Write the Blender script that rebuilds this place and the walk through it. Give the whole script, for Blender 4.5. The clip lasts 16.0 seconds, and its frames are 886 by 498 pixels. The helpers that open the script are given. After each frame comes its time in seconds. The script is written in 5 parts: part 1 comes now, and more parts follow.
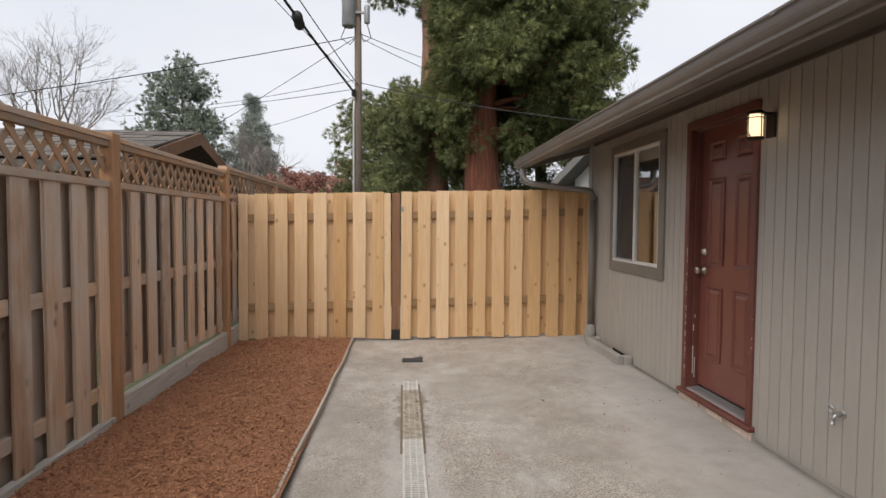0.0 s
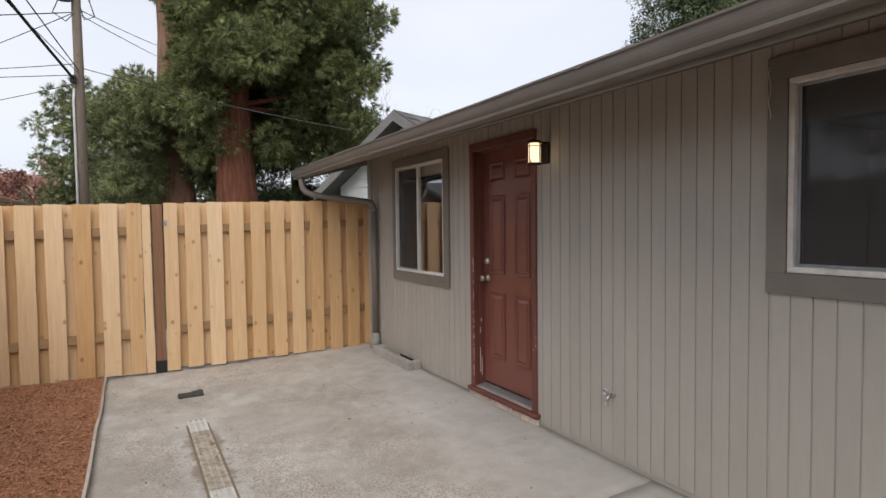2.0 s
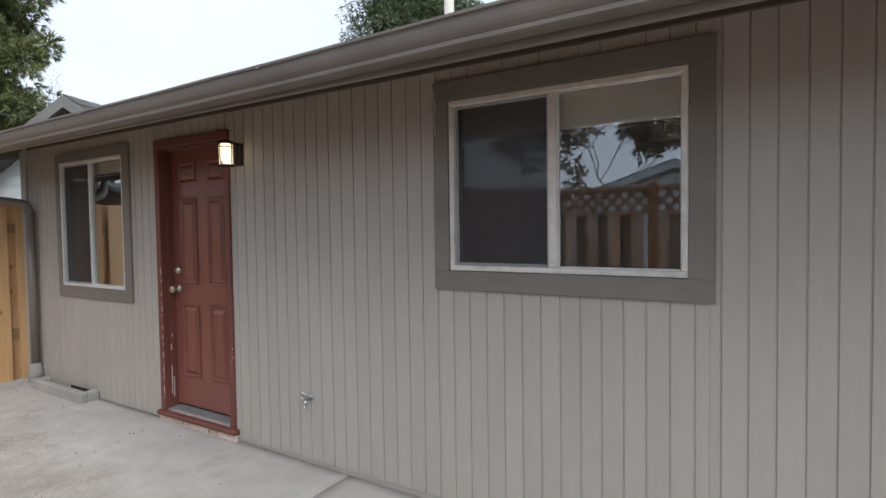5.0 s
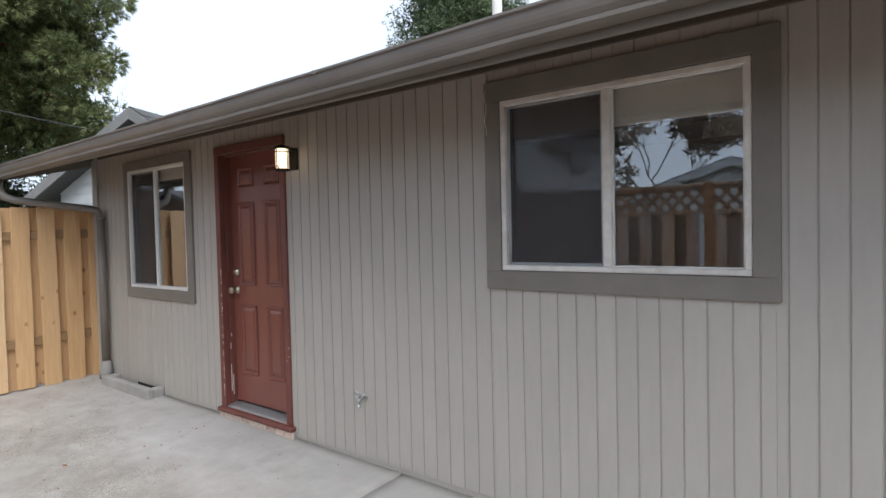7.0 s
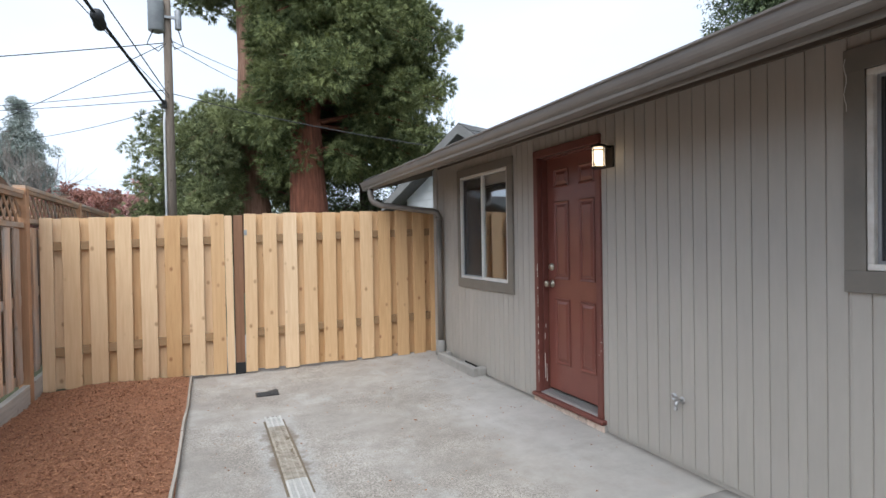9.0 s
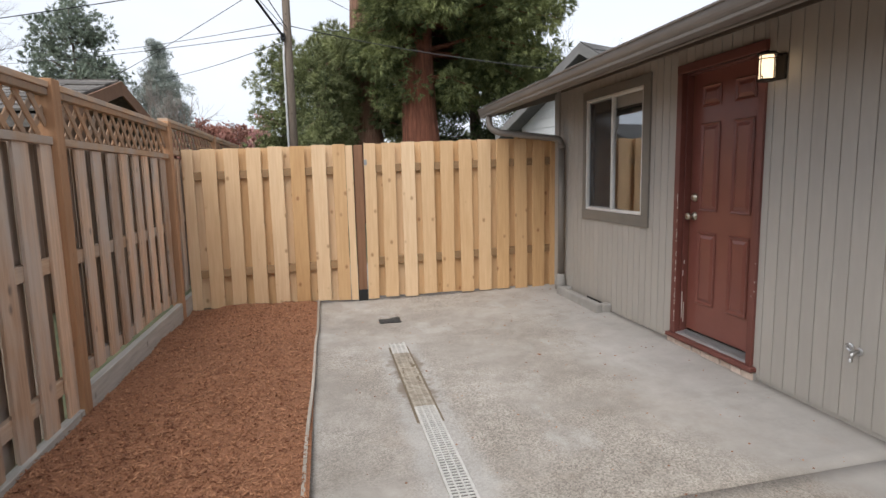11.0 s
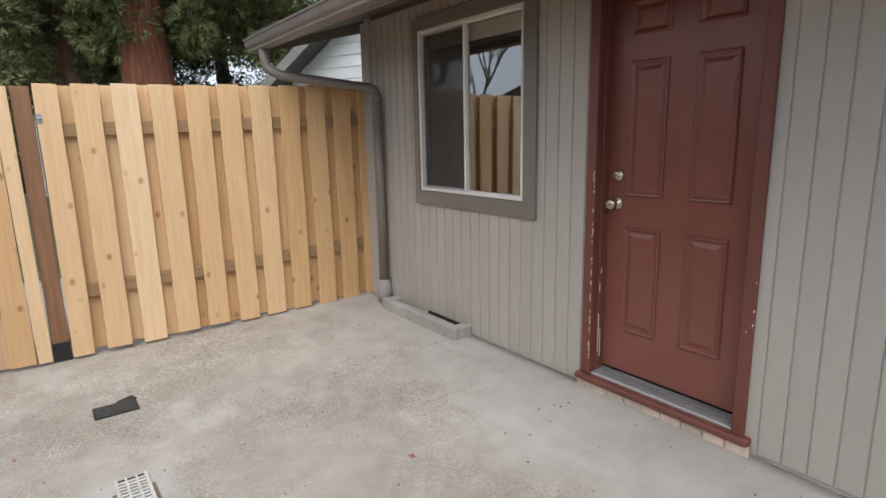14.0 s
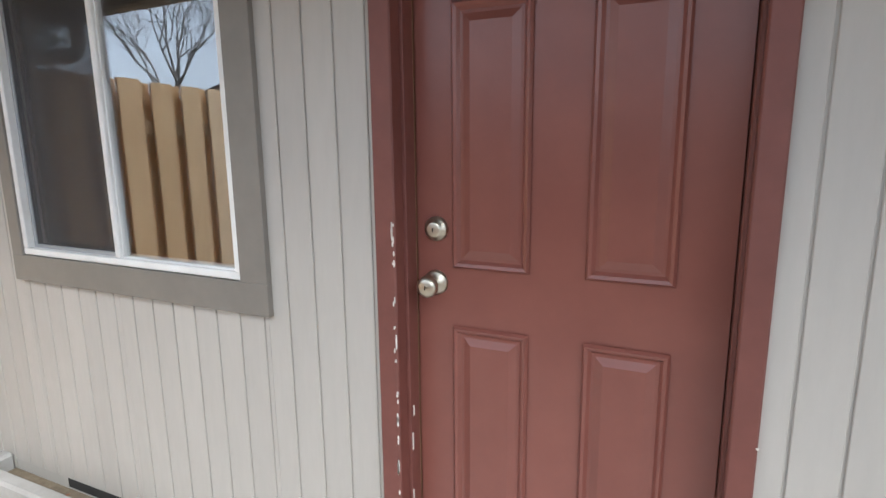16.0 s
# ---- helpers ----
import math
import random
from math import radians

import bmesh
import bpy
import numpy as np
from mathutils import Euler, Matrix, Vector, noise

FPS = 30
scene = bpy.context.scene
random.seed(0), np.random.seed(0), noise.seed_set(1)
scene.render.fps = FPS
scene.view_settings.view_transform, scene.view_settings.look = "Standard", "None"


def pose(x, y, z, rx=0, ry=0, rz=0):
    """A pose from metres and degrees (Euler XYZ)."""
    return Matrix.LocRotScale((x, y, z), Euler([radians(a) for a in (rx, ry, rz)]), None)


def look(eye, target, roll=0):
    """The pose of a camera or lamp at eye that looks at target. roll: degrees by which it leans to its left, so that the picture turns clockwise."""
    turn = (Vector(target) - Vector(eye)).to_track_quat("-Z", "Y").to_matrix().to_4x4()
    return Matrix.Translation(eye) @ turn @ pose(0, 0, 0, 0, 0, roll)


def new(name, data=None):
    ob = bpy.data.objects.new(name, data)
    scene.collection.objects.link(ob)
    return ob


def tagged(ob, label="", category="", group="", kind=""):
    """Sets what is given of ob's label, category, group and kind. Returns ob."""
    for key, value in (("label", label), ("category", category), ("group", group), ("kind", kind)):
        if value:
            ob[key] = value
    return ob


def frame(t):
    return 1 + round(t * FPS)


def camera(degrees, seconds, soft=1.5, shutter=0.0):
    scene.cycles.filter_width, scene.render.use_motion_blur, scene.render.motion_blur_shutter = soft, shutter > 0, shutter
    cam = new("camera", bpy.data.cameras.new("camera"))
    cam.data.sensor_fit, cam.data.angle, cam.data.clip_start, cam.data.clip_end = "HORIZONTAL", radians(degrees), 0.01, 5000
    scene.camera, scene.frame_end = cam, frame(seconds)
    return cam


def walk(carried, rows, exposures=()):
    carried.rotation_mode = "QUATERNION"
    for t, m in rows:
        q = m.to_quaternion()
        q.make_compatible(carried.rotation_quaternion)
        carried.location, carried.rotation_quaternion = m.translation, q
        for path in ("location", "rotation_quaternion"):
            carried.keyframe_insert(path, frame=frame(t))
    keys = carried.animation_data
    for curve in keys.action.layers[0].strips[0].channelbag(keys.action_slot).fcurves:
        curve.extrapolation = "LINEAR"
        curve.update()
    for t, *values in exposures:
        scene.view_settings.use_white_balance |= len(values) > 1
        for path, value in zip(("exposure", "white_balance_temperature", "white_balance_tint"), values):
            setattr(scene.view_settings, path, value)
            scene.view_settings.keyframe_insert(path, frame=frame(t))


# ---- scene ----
cam = camera(76.7, 16.0)
PATH = [
    (0, (-0.068, -0.01, 1.428), (0.074, 1.983, 1.338), 0.4),
    (0.5, (-0.302, 0.014, 1.448), (0.034, 1.984, 1.367), 0.3),
    (1, (-0.402, 0.099, 1.453), (0.152, 2.019, 1.373), 0.1),
    (1.5, (-0.453, 0.134, 1.501), (0.313, 1.98, 1.414), -0.2),
    (2, (-0.436, 0.171, 1.541), (0.546, 1.911, 1.456), -0.7),
    (2.5, (-0.39, 0.163, 1.541), (0.797, 1.77, 1.458), -0.7),
    (3, (-0.372, 0.152, 1.52), (0.999, 1.606, 1.442), -0.6),
    (3.5, (-0.381, 0.121, 1.527), (1.138, 1.42, 1.452), -0.7),
    (4, (-0.349, 0.106, 1.525), (1.246, 1.311, 1.452), -0.6),
    (4.5, (-0.322, 0.084, 1.525), (1.344, 1.188, 1.455), -0.7),
    (4.7, (-0.312, 0.075, 1.528), (1.374, 1.149, 1.454), -0.8),
    (6.8, (-0.32, 0.077, 1.51), (1.327, 1.209, 1.446), -1.2),
    (7, (-0.339, 0.095, 1.51), (1.253, 1.304, 1.451), -1.3),
    (7.5, (-0.407, 0.109, 1.507), (1.016, 1.513, 1.45), -1.5),
    (8, (-0.381, 0.129, 1.518), (0.815, 1.731, 1.46), -1.4),
    (8.5, (-0.43, 0.115, 1.502), (0.546, 1.86, 1.456), -1.2),
    (9, (-0.477, 0.085, 1.468), (0.299, 1.928, 1.439), -1.0),
    (9.5, (-0.453, 0.116, 1.437), (0.141, 2.026, 1.414), -0.9),
    (9.7, (-0.465, 0.12, 1.439), (0.067, 2.048, 1.414), -0.9),
    (11.8, (-0.572, 0.735, 1.445), (-0.175, 2.655, 1.049), -0.9),
    (12, (-0.546, 0.885, 1.457), (-0.125, 2.798, 1.051), -1.1),
    (12.5, (-0.525, 1.259, 1.45), (0.059, 3.128, 1.041), -0.9),
    (13, (-0.455, 1.645, 1.453), (0.309, 3.448, 1.046), -0.9),
    (13.5, (-0.338, 2.043, 1.427), (0.636, 3.744, 1.03), -0.8),
    (14, (-0.187, 2.389, 1.453), (0.972, 3.969, 1.052), -1.2),
    (14.5, (0.004, 2.785, 1.432), (1.391, 4.174, 1.048), -0.6),
    (15, (0.32, 3.075, 1.421), (1.867, 4.284, 1.04), -0.7),
    (15.5, (0.621, 3.344, 1.463), (2.295, 4.359, 1.056), -0.9),
    (16, (0.957, 3.568, 1.454), (2.738, 4.391, 1.075), -0.6),
]
walk(cam, [(t, look(eye, target, roll)) for t, eye, target, roll in PATH],
     [(0, 0.48, 6900, 13), (2, 0.52, 6650, 12), (4.5, 0.7, 6200, 10), (7, 0.9, 6000, 9), (8.5, 0.92, 5900, 8), (9.7, 0.75, 6150, 9), (11.8, 0.7, 6600, 12), (13, 0.75, 6450, 11), (14.5, 0.95, 6300, 9), (16, 1.72, 5950, 7)])

# ---- world, sun, exposure ----
world = bpy.data.worlds.new("overcast_sky")
scene.world = world
world.use_nodes = True
wn, wl = world.node_tree.nodes, world.node_tree.links
wn.clear()
w_sky = wn.new("ShaderNodeTexSky")
w_sky.sky_type = "NISHITA"
w_sky.sun_disc = False
w_sky.sun_elevation, w_sky.sun_rotation = radians(42), radians(228)
w_dim = wn.new("ShaderNodeMix")
w_dim.data_type = "RGBA"
w_dim.blend_type = "MULTIPLY"
w_dim.inputs[0].default_value = 1.0
w_dim.inputs[7].default_value = (0.12, 0.12, 0.12, 1)
w_noise = wn.new("ShaderNodeTexNoise")
w_noise.inputs["Scale"].default_value = 1.6
w_noise.inputs["Detail"].default_value = 5
w_co = wn.new("ShaderNodeTexCoord")
w_map = wn.new("ShaderNodeMapping")
w_map.inputs["Scale"].default_value = (1, 1, 3)
w_ramp = wn.new("ShaderNodeValToRGB")
w_ramp.color_ramp.elements[0].position, w_ramp.color_ramp.elements[0].color = 0.3, (0.53, 0.585, 0.67, 1)
w_ramp.color_ramp.elements[1].position, w_ramp.color_ramp.elements[1].color = 0.7, (0.645, 0.68, 0.735, 1)
w_mix = wn.new("ShaderNodeMix")
w_mix.data_type = "RGBA"
w_mix.inputs[0].default_value = 0.9
w_bg = wn.new("ShaderNodeBackground")
w_bg.inputs["Strength"].default_value = 1.0
w_out = wn.new("ShaderNodeOutputWorld")
wl.new(w_co.outputs["Generated"], w_map.inputs["Vector"])
wl.new(w_map.outputs["Vector"], w_noise.inputs["Vector"])
wl.new(w_noise.outputs["Fac"], w_ramp.inputs["Fac"])
wl.new(w_sky.outputs["Color"], w_dim.inputs[6])
wl.new(w_dim.outputs[2], w_mix.inputs[6])
wl.new(w_ramp.outputs["Color"], w_mix.inputs[7])
wl.new(w_mix.outputs[2], w_bg.inputs["Color"])
wl.new(w_bg.outputs["Background"], w_out.inputs["Surface"])

sun = new("sun", bpy.data.lights.new("sun", "SUN"))
sun.data.energy, sun.data.angle, sun.data.color = 1.72, radians(50), (1.0, 0.97, 0.92)
sun.matrix_world = look((-5.0, -7.5, 12), (0, 0, 0))


# ---- materials ----
def nodes_of(name):
    m = bpy.data.materials.new(name)
    m.use_nodes = True
    return m, m.node_tree.nodes, m.node_tree.links, m.node_tree.nodes["Principled BSDF"]


def ramp(n, a, b, lo=0.3, hi=0.7):
    r = n.new("ShaderNodeValToRGB")
    r.color_ramp.elements[0].position, r.color_ramp.elements[0].color = lo, (*a, 1)
    r.color_ramp.elements[1].position, r.color_ramp.elements[1].color = hi, (*b, 1)
    return r


def noise_node(n, l, vec, scale, detail=4, rough=0.6, stretch=None):
    t = n.new("ShaderNodeTexNoise")
    t.inputs["Scale"].default_value, t.inputs["Detail"].default_value, t.inputs["Roughness"].default_value = scale, detail, rough
    if stretch:
        mp = n.new("ShaderNodeMapping")
        mp.inputs["Scale"].default_value = stretch
        l.new(vec, mp.inputs["Vector"])
        vec = mp.outputs["Vector"]
    l.new(vec, t.inputs["Vector"])
    return t


def mixed(n, l, fac, a, b, blend="MIX"):
    x = n.new("ShaderNodeMix")
    x.data_type, x.blend_type = "RGBA", blend
    for sock, v in ((x.inputs[0], fac), (x.inputs[6], a), (x.inputs[7], b)):
        if isinstance(v, (int, float)):
            sock.default_value = v
        elif isinstance(v, tuple):
            sock.default_value = (*v, 1)
        else:
            l.new(v, sock)
    return x.outputs[2]


def spread_coords(n, l, world_space=False):
    """Object coordinates, moved by a random step for every object."""
    if world_space:
        return n.new("ShaderNodeNewGeometry").outputs["Position"]
    co, oi, add = n.new("ShaderNodeTexCoord"), n.new("ShaderNodeObjectInfo"), n.new("ShaderNodeVectorMath")
    mul = n.new("ShaderNodeMath")
    mul.operation, mul.inputs[1].default_value = "MULTIPLY", 37.0
    l.new(oi.outputs["Random"], mul.inputs[0])
    l.new(co.outputs["Object"], add.inputs[0])
    l.new(mul.outputs[0], add.inputs[1])
    return add.outputs[0]


def bump(n, l, bsdf, height, strength, dist):
    b = n.new("ShaderNodeBump")
    b.inputs["Strength"].default_value, b.inputs["Distance"].default_value = strength, dist
    l.new(height, b.inputs["Height"])
    l.new(b.outputs["Normal"], bsdf.inputs["Normal"])


def surface(name, a, b, scale=8.0, rough=0.7, bump_scale=60.0, bump_by=0.3, dist=0.002, metal=0.0, stretch=None, jitter=0.0, world_space=False, big=(0.85, 1.1)):
    """Two tones of colour at one scale, a broad variation over it, fine relief."""
    m, n, l, p = nodes_of(name)
    vec = spread_coords(n, l, world_space)
    t1 = noise_node(n, l, vec, scale, 6, 0.65, stretch)
    r = ramp(n, a, b)
    l.new(t1.outputs["Fac"], r.inputs["Fac"])
    t2 = noise_node(n, l, vec, 0.9, 3)
    r2 = ramp(n, (big[0],) * 3, (big[1],) * 3)
    l.new(t2.outputs["Fac"], r2.inputs["Fac"])
    col = mixed(n, l, 1.0, r.outputs["Color"], r2.outputs["Color"], "MULTIPLY")
    if jitter:
        oi, r3 = n.new("ShaderNodeObjectInfo"), ramp(n, (1 - jitter,) * 3, (1 + jitter,) * 3, 0.0, 1.0)
        l.new(oi.outputs["Random"], r3.inputs["Fac"])
        col = mixed(n, l, 1.0, col, r3.outputs["Color"], "MULTIPLY")
    l.new(col, p.inputs["Base Color"])
    p.inputs["Roughness"].default_value, p.inputs["Metallic"].default_value = rough, metal
    if bump_by:
        t3 = noise_node(n, l, vec, bump_scale, 5, 0.6, stretch)
        bump(n, l, p, t3.outputs["Fac"], bump_by, dist)
    return m


def wood(name, a, b, knot, rough=0.75, jitter=0.12, grain=(14, 14, 0.9), stain=None, tint=None):
    """Sawn boards that run along their own z: streaky grain, knots, a tone of their own for every board."""
    m, n, l, p = nodes_of(name)
    vec = spread_coords(n, l)
    t1 = noise_node(n, l, vec, 3.0, 7, 0.62, grain)
    r = ramp(n, a, b, 0.28, 0.72)
    l.new(t1.outputs["Fac"], r.inputs["Fac"])
    mp = n.new("ShaderNodeMapping")
    mp.inputs["Scale"].default_value = (6.5, 6.5, 4.6)
    l.new(vec, mp.inputs["Vector"])
    v = n.new("ShaderNodeTexVoronoi")
    v.inputs["Scale"].default_value = 1.0
    l.new(mp.outputs["Vector"], v.inputs["Vector"])
    rk = ramp(n, (0.8, 0.8, 0.8), (0, 0, 0), 0.05, 0.15)
    l.new(v.outputs["Distance"], rk.inputs["Fac"])
    col = mixed(n, l, rk.outputs["Color"], r.outputs["Color"], knot)
    oi = n.new("ShaderNodeObjectInfo")
    lo = tuple(1 - jitter * k for k in (1.0, 1.15, 1.4)) if tint is None else tint
    r3 = ramp(n, lo, (1 + jitter,) * 3, 0.0, 1.0)
    l.new(oi.outputs["Random"], r3.inputs["Fac"])
    col = mixed(n, l, 1.0, col, r3.outputs["Color"], "MULTIPLY")
    if stain:
        ts = noise_node(n, l, vec, 1.7, 4, 0.6, (2, 2, 0.8))
        rs = ramp(n, (0, 0, 0), (1, 1, 1), 0.42, 0.68)
        l.new(ts.outputs["Fac"], rs.inputs["Fac"])
        col = mixed(n, l, rs.outputs["Color"], col, stain)
    l.new(col, p.inputs["Base Color"])
    p.inputs["Roughness"].default_value = rough
    t3 = noise_node(n, l, vec, 9.0, 6, 0.6, grain)
    bump(n, l, p, t3.outputs["Fac"], 0.35, 0.003)
    return m


def concrete_material():
    m, n, l, p = nodes_of("worn_concrete")
    vec = spread_coords(n, l, True)
    big = noise_node(n, l, vec, 0.75, 5, 0.6)
    rb = ramp(n, (0.305, 0.273, 0.238), (0.425, 0.394, 0.358), 0.34, 0.66)
    l.new(big.outputs["Fac"], rb.inputs["Fac"])
    mid = noise_node(n, l, vec, 5.0, 6, 0.7)
    rm = ramp(n, (0.82, 0.81, 0.79), (1.12, 1.12, 1.12), 0.3, 0.7)
    l.new(mid.outputs["Fac"], rm.inputs["Fac"])
    col = mixed(n, l, 1.0, rb.outputs["Color"], rm.outputs["Color"], "MULTIPLY")
    # exposed aggregate in worn patches
    agg = n.new("ShaderNodeTexVoronoi")
    agg.inputs["Scale"].default_value = 120.0
    l.new(vec, agg.inputs["Vector"])
    bw = n.new("ShaderNodeRGBToBW")
    l.new(agg.outputs["Color"], bw.inputs["Color"])
    ra = ramp(n, (0.6, 0.585, 0.57), (1.25, 1.24, 1.22), 0.15, 0.8)
    l.new(bw.outputs["Val"], ra.inputs["Fac"])
    patch = noise_node(n, l, vec, 0.6, 4, 0.6, (1.0, 0.7, 1.0))
    rp = ramp(n, (0, 0, 0), (1, 1, 1), 0.4, 0.56)
    # a chalky wash runs along the house side, where the aggregate stays covered
    sep, wash = n.new("ShaderNodeSeparateXYZ"), n.new("ShaderNodeMath")
    l.new(vec, sep.inputs["Vector"])
    wob = noise_node(n, l, vec, 1.8, 5, 0.65)
    wash.operation = "MULTIPLY_ADD"
    wash.inputs[1].default_value = 1.6
    l.new(wob.outputs["Fac"], wash.inputs[0])
    l.new(sep.outputs["X"], wash.inputs[2])
    rw = ramp(n, (0, 0, 0), (1, 1, 1), 0.0, 1.0)
    rng_ = n.new("ShaderNodeMapRange")
    rng_.inputs["From Min"].default_value, rng_.inputs["From Max"].default_value = 2.1, 2.75
    l.new(wash.outputs[0], rng_.inputs["Value"])
    l.new(rng_.outputs["Result"], rw.inputs["Fac"])
    less = n.new("ShaderNodeMath")
    less.operation = "SUBTRACT"
    less.use_clamp = True
    cut_ = n.new("ShaderNodeMath")
    cut_.operation = "MULTIPLY"
    cut_.inputs[1].default_value = 0.16
    l.new(rng_.outputs["Result"], cut_.inputs[0])
    l.new(patch.outputs["Fac"], less.inputs[0])
    l.new(cut_.outputs[0], less.inputs[1])
    l.new(less.outputs[0], rp.inputs["Fac"])
    pale = mixed(n, l, 0.45, col, (0.49, 0.475, 0.455))
    col = mixed(n, l, rw.outputs["Color"], col, pale)
    col = mixed(n, l, rp.outputs["Color"], col, mixed(n, l, 1.0, col, ra.outputs["Color"], "MULTIPLY"))
    # pale chalky smears and rusty brown soil marks
    sm = noise_node(n, l, vec, 1.3, 5, 0.65, (1.6, 0.8, 1))
    rs = ramp(n, (0, 0, 0), (0.55, 0.55, 0.55), 0.56, 0.72)
    l.new(sm.outputs["Fac"], rs.inputs["Fac"])
    col = mixed(n, l, rs.outputs["Color"], col, (0.53, 0.52, 0.50))
    so = noise_node(n, l, vec, 2.1, 5, 0.7)
    ro = ramp(n, (0, 0, 0), (0.5, 0.5, 0.5), 0.58, 0.75)
    l.new(so.outputs["Fac"], ro.inputs["Fac"])
    col = mixed(n, l, ro.outputs["Color"], col, (0.36, 0.295, 0.235))
    def step_of(src, a, b, c0=0.0, c1=1.0):
        mr = n.new("ShaderNodeMapRange")
        mr.interpolation_type = "SMOOTHSTEP"
        mr.inputs["From Min"].default_value, mr.inputs["From Max"].default_value = a, b
        mr.inputs["To Min"].default_value, mr.inputs["To Max"].default_value = c0, c1
        l.new(src, mr.inputs["Value"])
        return mr.outputs["Result"]

    def sum_of(op, a, b):
        q = n.new("ShaderNodeMath")
        q.operation = op
        for k, v in enumerate((a, b)):
            if isinstance(v, (int, float)):
                q.inputs[k].default_value = v
            else:
                l.new(v, q.inputs[k])
        return q.outputs[0]

    fine = noise_node(n, l, vec, 6.0, 5, 0.65)
    off = sum_of("ABSOLUTE", sum_of("ADD", sep.outputs["X"], 0.0), 0.0)
    ragged = sum_of("ADD", off, sum_of("MULTIPLY", fine.outputs["Fac"], 0.22))
    collar = sum_of("MULTIPLY", step_of(ragged, 0.22, 0.33, 0.42, 0.0), step_of(sep.outputs["Y"], 4.9, 5.15, 1.0, 0.0))
    col = mixed(n, l, collar, col, (0.47, 0.462, 0.445))
    along = sum_of("MULTIPLY", step_of(sep.outputs["Y"], 3.45, 3.75), step_of(sep.outputs["Y"], 4.5, 4.85, 1.0, 0.0))
    soil = sum_of("MULTIPLY", step_of(sum_of("ADD", off, sum_of("MULTIPLY", fine.outputs["Fac"], 0.35)), 0.24, 0.31, 0.85, 0.0), along)
    col = mixed(n, l, soil, col, (0.2, 0.16, 0.12))
    damp = noise_node(n, l, vec, 1.1, 6, 0.7, (1.0, 1.5, 1.0))
    col = mixed(n, l, step_of(damp.outputs["Fac"], 0.52, 0.66, 0.0, 0.38), col, (0.27, 0.245, 0.215))
    l.new(col, p.inputs["Base Color"])
    p.inputs["Roughness"].default_value = 0.85
    hb = mixed(n, l, rp.outputs["Color"], mid.outputs["Fac"], agg.outputs["Distance"])
    bump(n, l, p, hb, 0.35, 0.004)
    return m


def glass_material():
    m, n, l, p = nodes_of("window_glass")
    n.remove(p)
    fr, gl, tr, mx = n.new("ShaderNodeLayerWeight"), n.new("ShaderNodeBsdfGlossy"), n.new("ShaderNodeBsdfTransparent"), n.new("ShaderNodeMixShader")
    fr.inputs["Blend"].default_value = 0.5
    pw, ad = n.new("ShaderNodeMath"), n.new("ShaderNodeMath")
    pw.operation, ad.operation = "POWER", "MULTIPLY_ADD"
    pw.inputs[1].default_value, ad.inputs[1].default_value, ad.inputs[2].default_value = 4.0, 0.83, 0.14
    l.new(fr.outputs["Facing"], pw.inputs[0])
    l.new(pw.outputs[0], ad.inputs[0])
    gl.inputs["Roughness"].default_value = 0.0
    gl.inputs["Color"].default_value = (0.95, 0.97, 1, 1)
    tr.inputs["Color"].default_value = (0.94, 0.95, 0.95, 1)
    l.new(ad.outputs[0], mx.inputs["Fac"])
    l.new(tr.outputs["BSDF"], mx.inputs[1])
    l.new(gl.outputs["BSDF"], mx.inputs[2])
    l.new(mx.outputs["Shader"], n["Material Output"].inputs["Surface"])
    return m


def screen_material():
    """Fine dark insect mesh: half of it holes."""
    m, n, l, p = nodes_of("insect_screen")
    p.inputs["Base Color"].default_value = (0.06, 0.058, 0.06, 1)
    p.inputs["Roughness"].default_value = 0.6
    tr, mx = n.new("ShaderNodeBsdfTransparent"), n.new("ShaderNodeMixShader")
    mx.inputs["Fac"].default_value = 0.42
    l.new(tr.outputs["BSDF"], mx.inputs[1])
    l.new(p.outputs["BSDF"], mx.inputs[2])
    l.new(mx.outputs["Shader"], n["Material Output"].inputs["Surface"])
    return m


def leaf_material(name, a, b, scale=0.9):
    m, n, l, p = nodes_of(name)
    vec = spread_coords(n, l, True)
    t = noise_node(n, l, vec, scale, 4, 0.6)
    g = n.new("ShaderNodeNewGeometry")
    add = n.new("ShaderNodeMath")
    add.operation = "MULTIPLY_ADD"
    add.inputs[1].default_value, add.inputs[2].default_value = 0.35, -0.17
    l.new(g.outputs["Random Per Island"], add.inputs[0])
    s = n.new("ShaderNodeMath")
    l.new(t.outputs["Fac"], s.inputs[0])
    l.new(add.outputs[0], s.inputs[1])
    r = ramp(n, a, b, 0.3, 0.72)
    l.new(s.outputs[0], r.inputs["Fac"])
    l.new(r.outputs["Color"], p.inputs["Base Color"])
    p.inputs["Roughness"].default_value = 0.7
    p.inputs["Specular IOR Level"].default_value = 0.25
    return m


def glow(name, color, strength):
    m, n, l, p = nodes_of(name)
    p.inputs["Base Color"].default_value = (*color, 1)
    p.inputs["Emission Color"].default_value = (*color, 1)
    p.inputs["Emission Strength"].default_value = strength
    return m


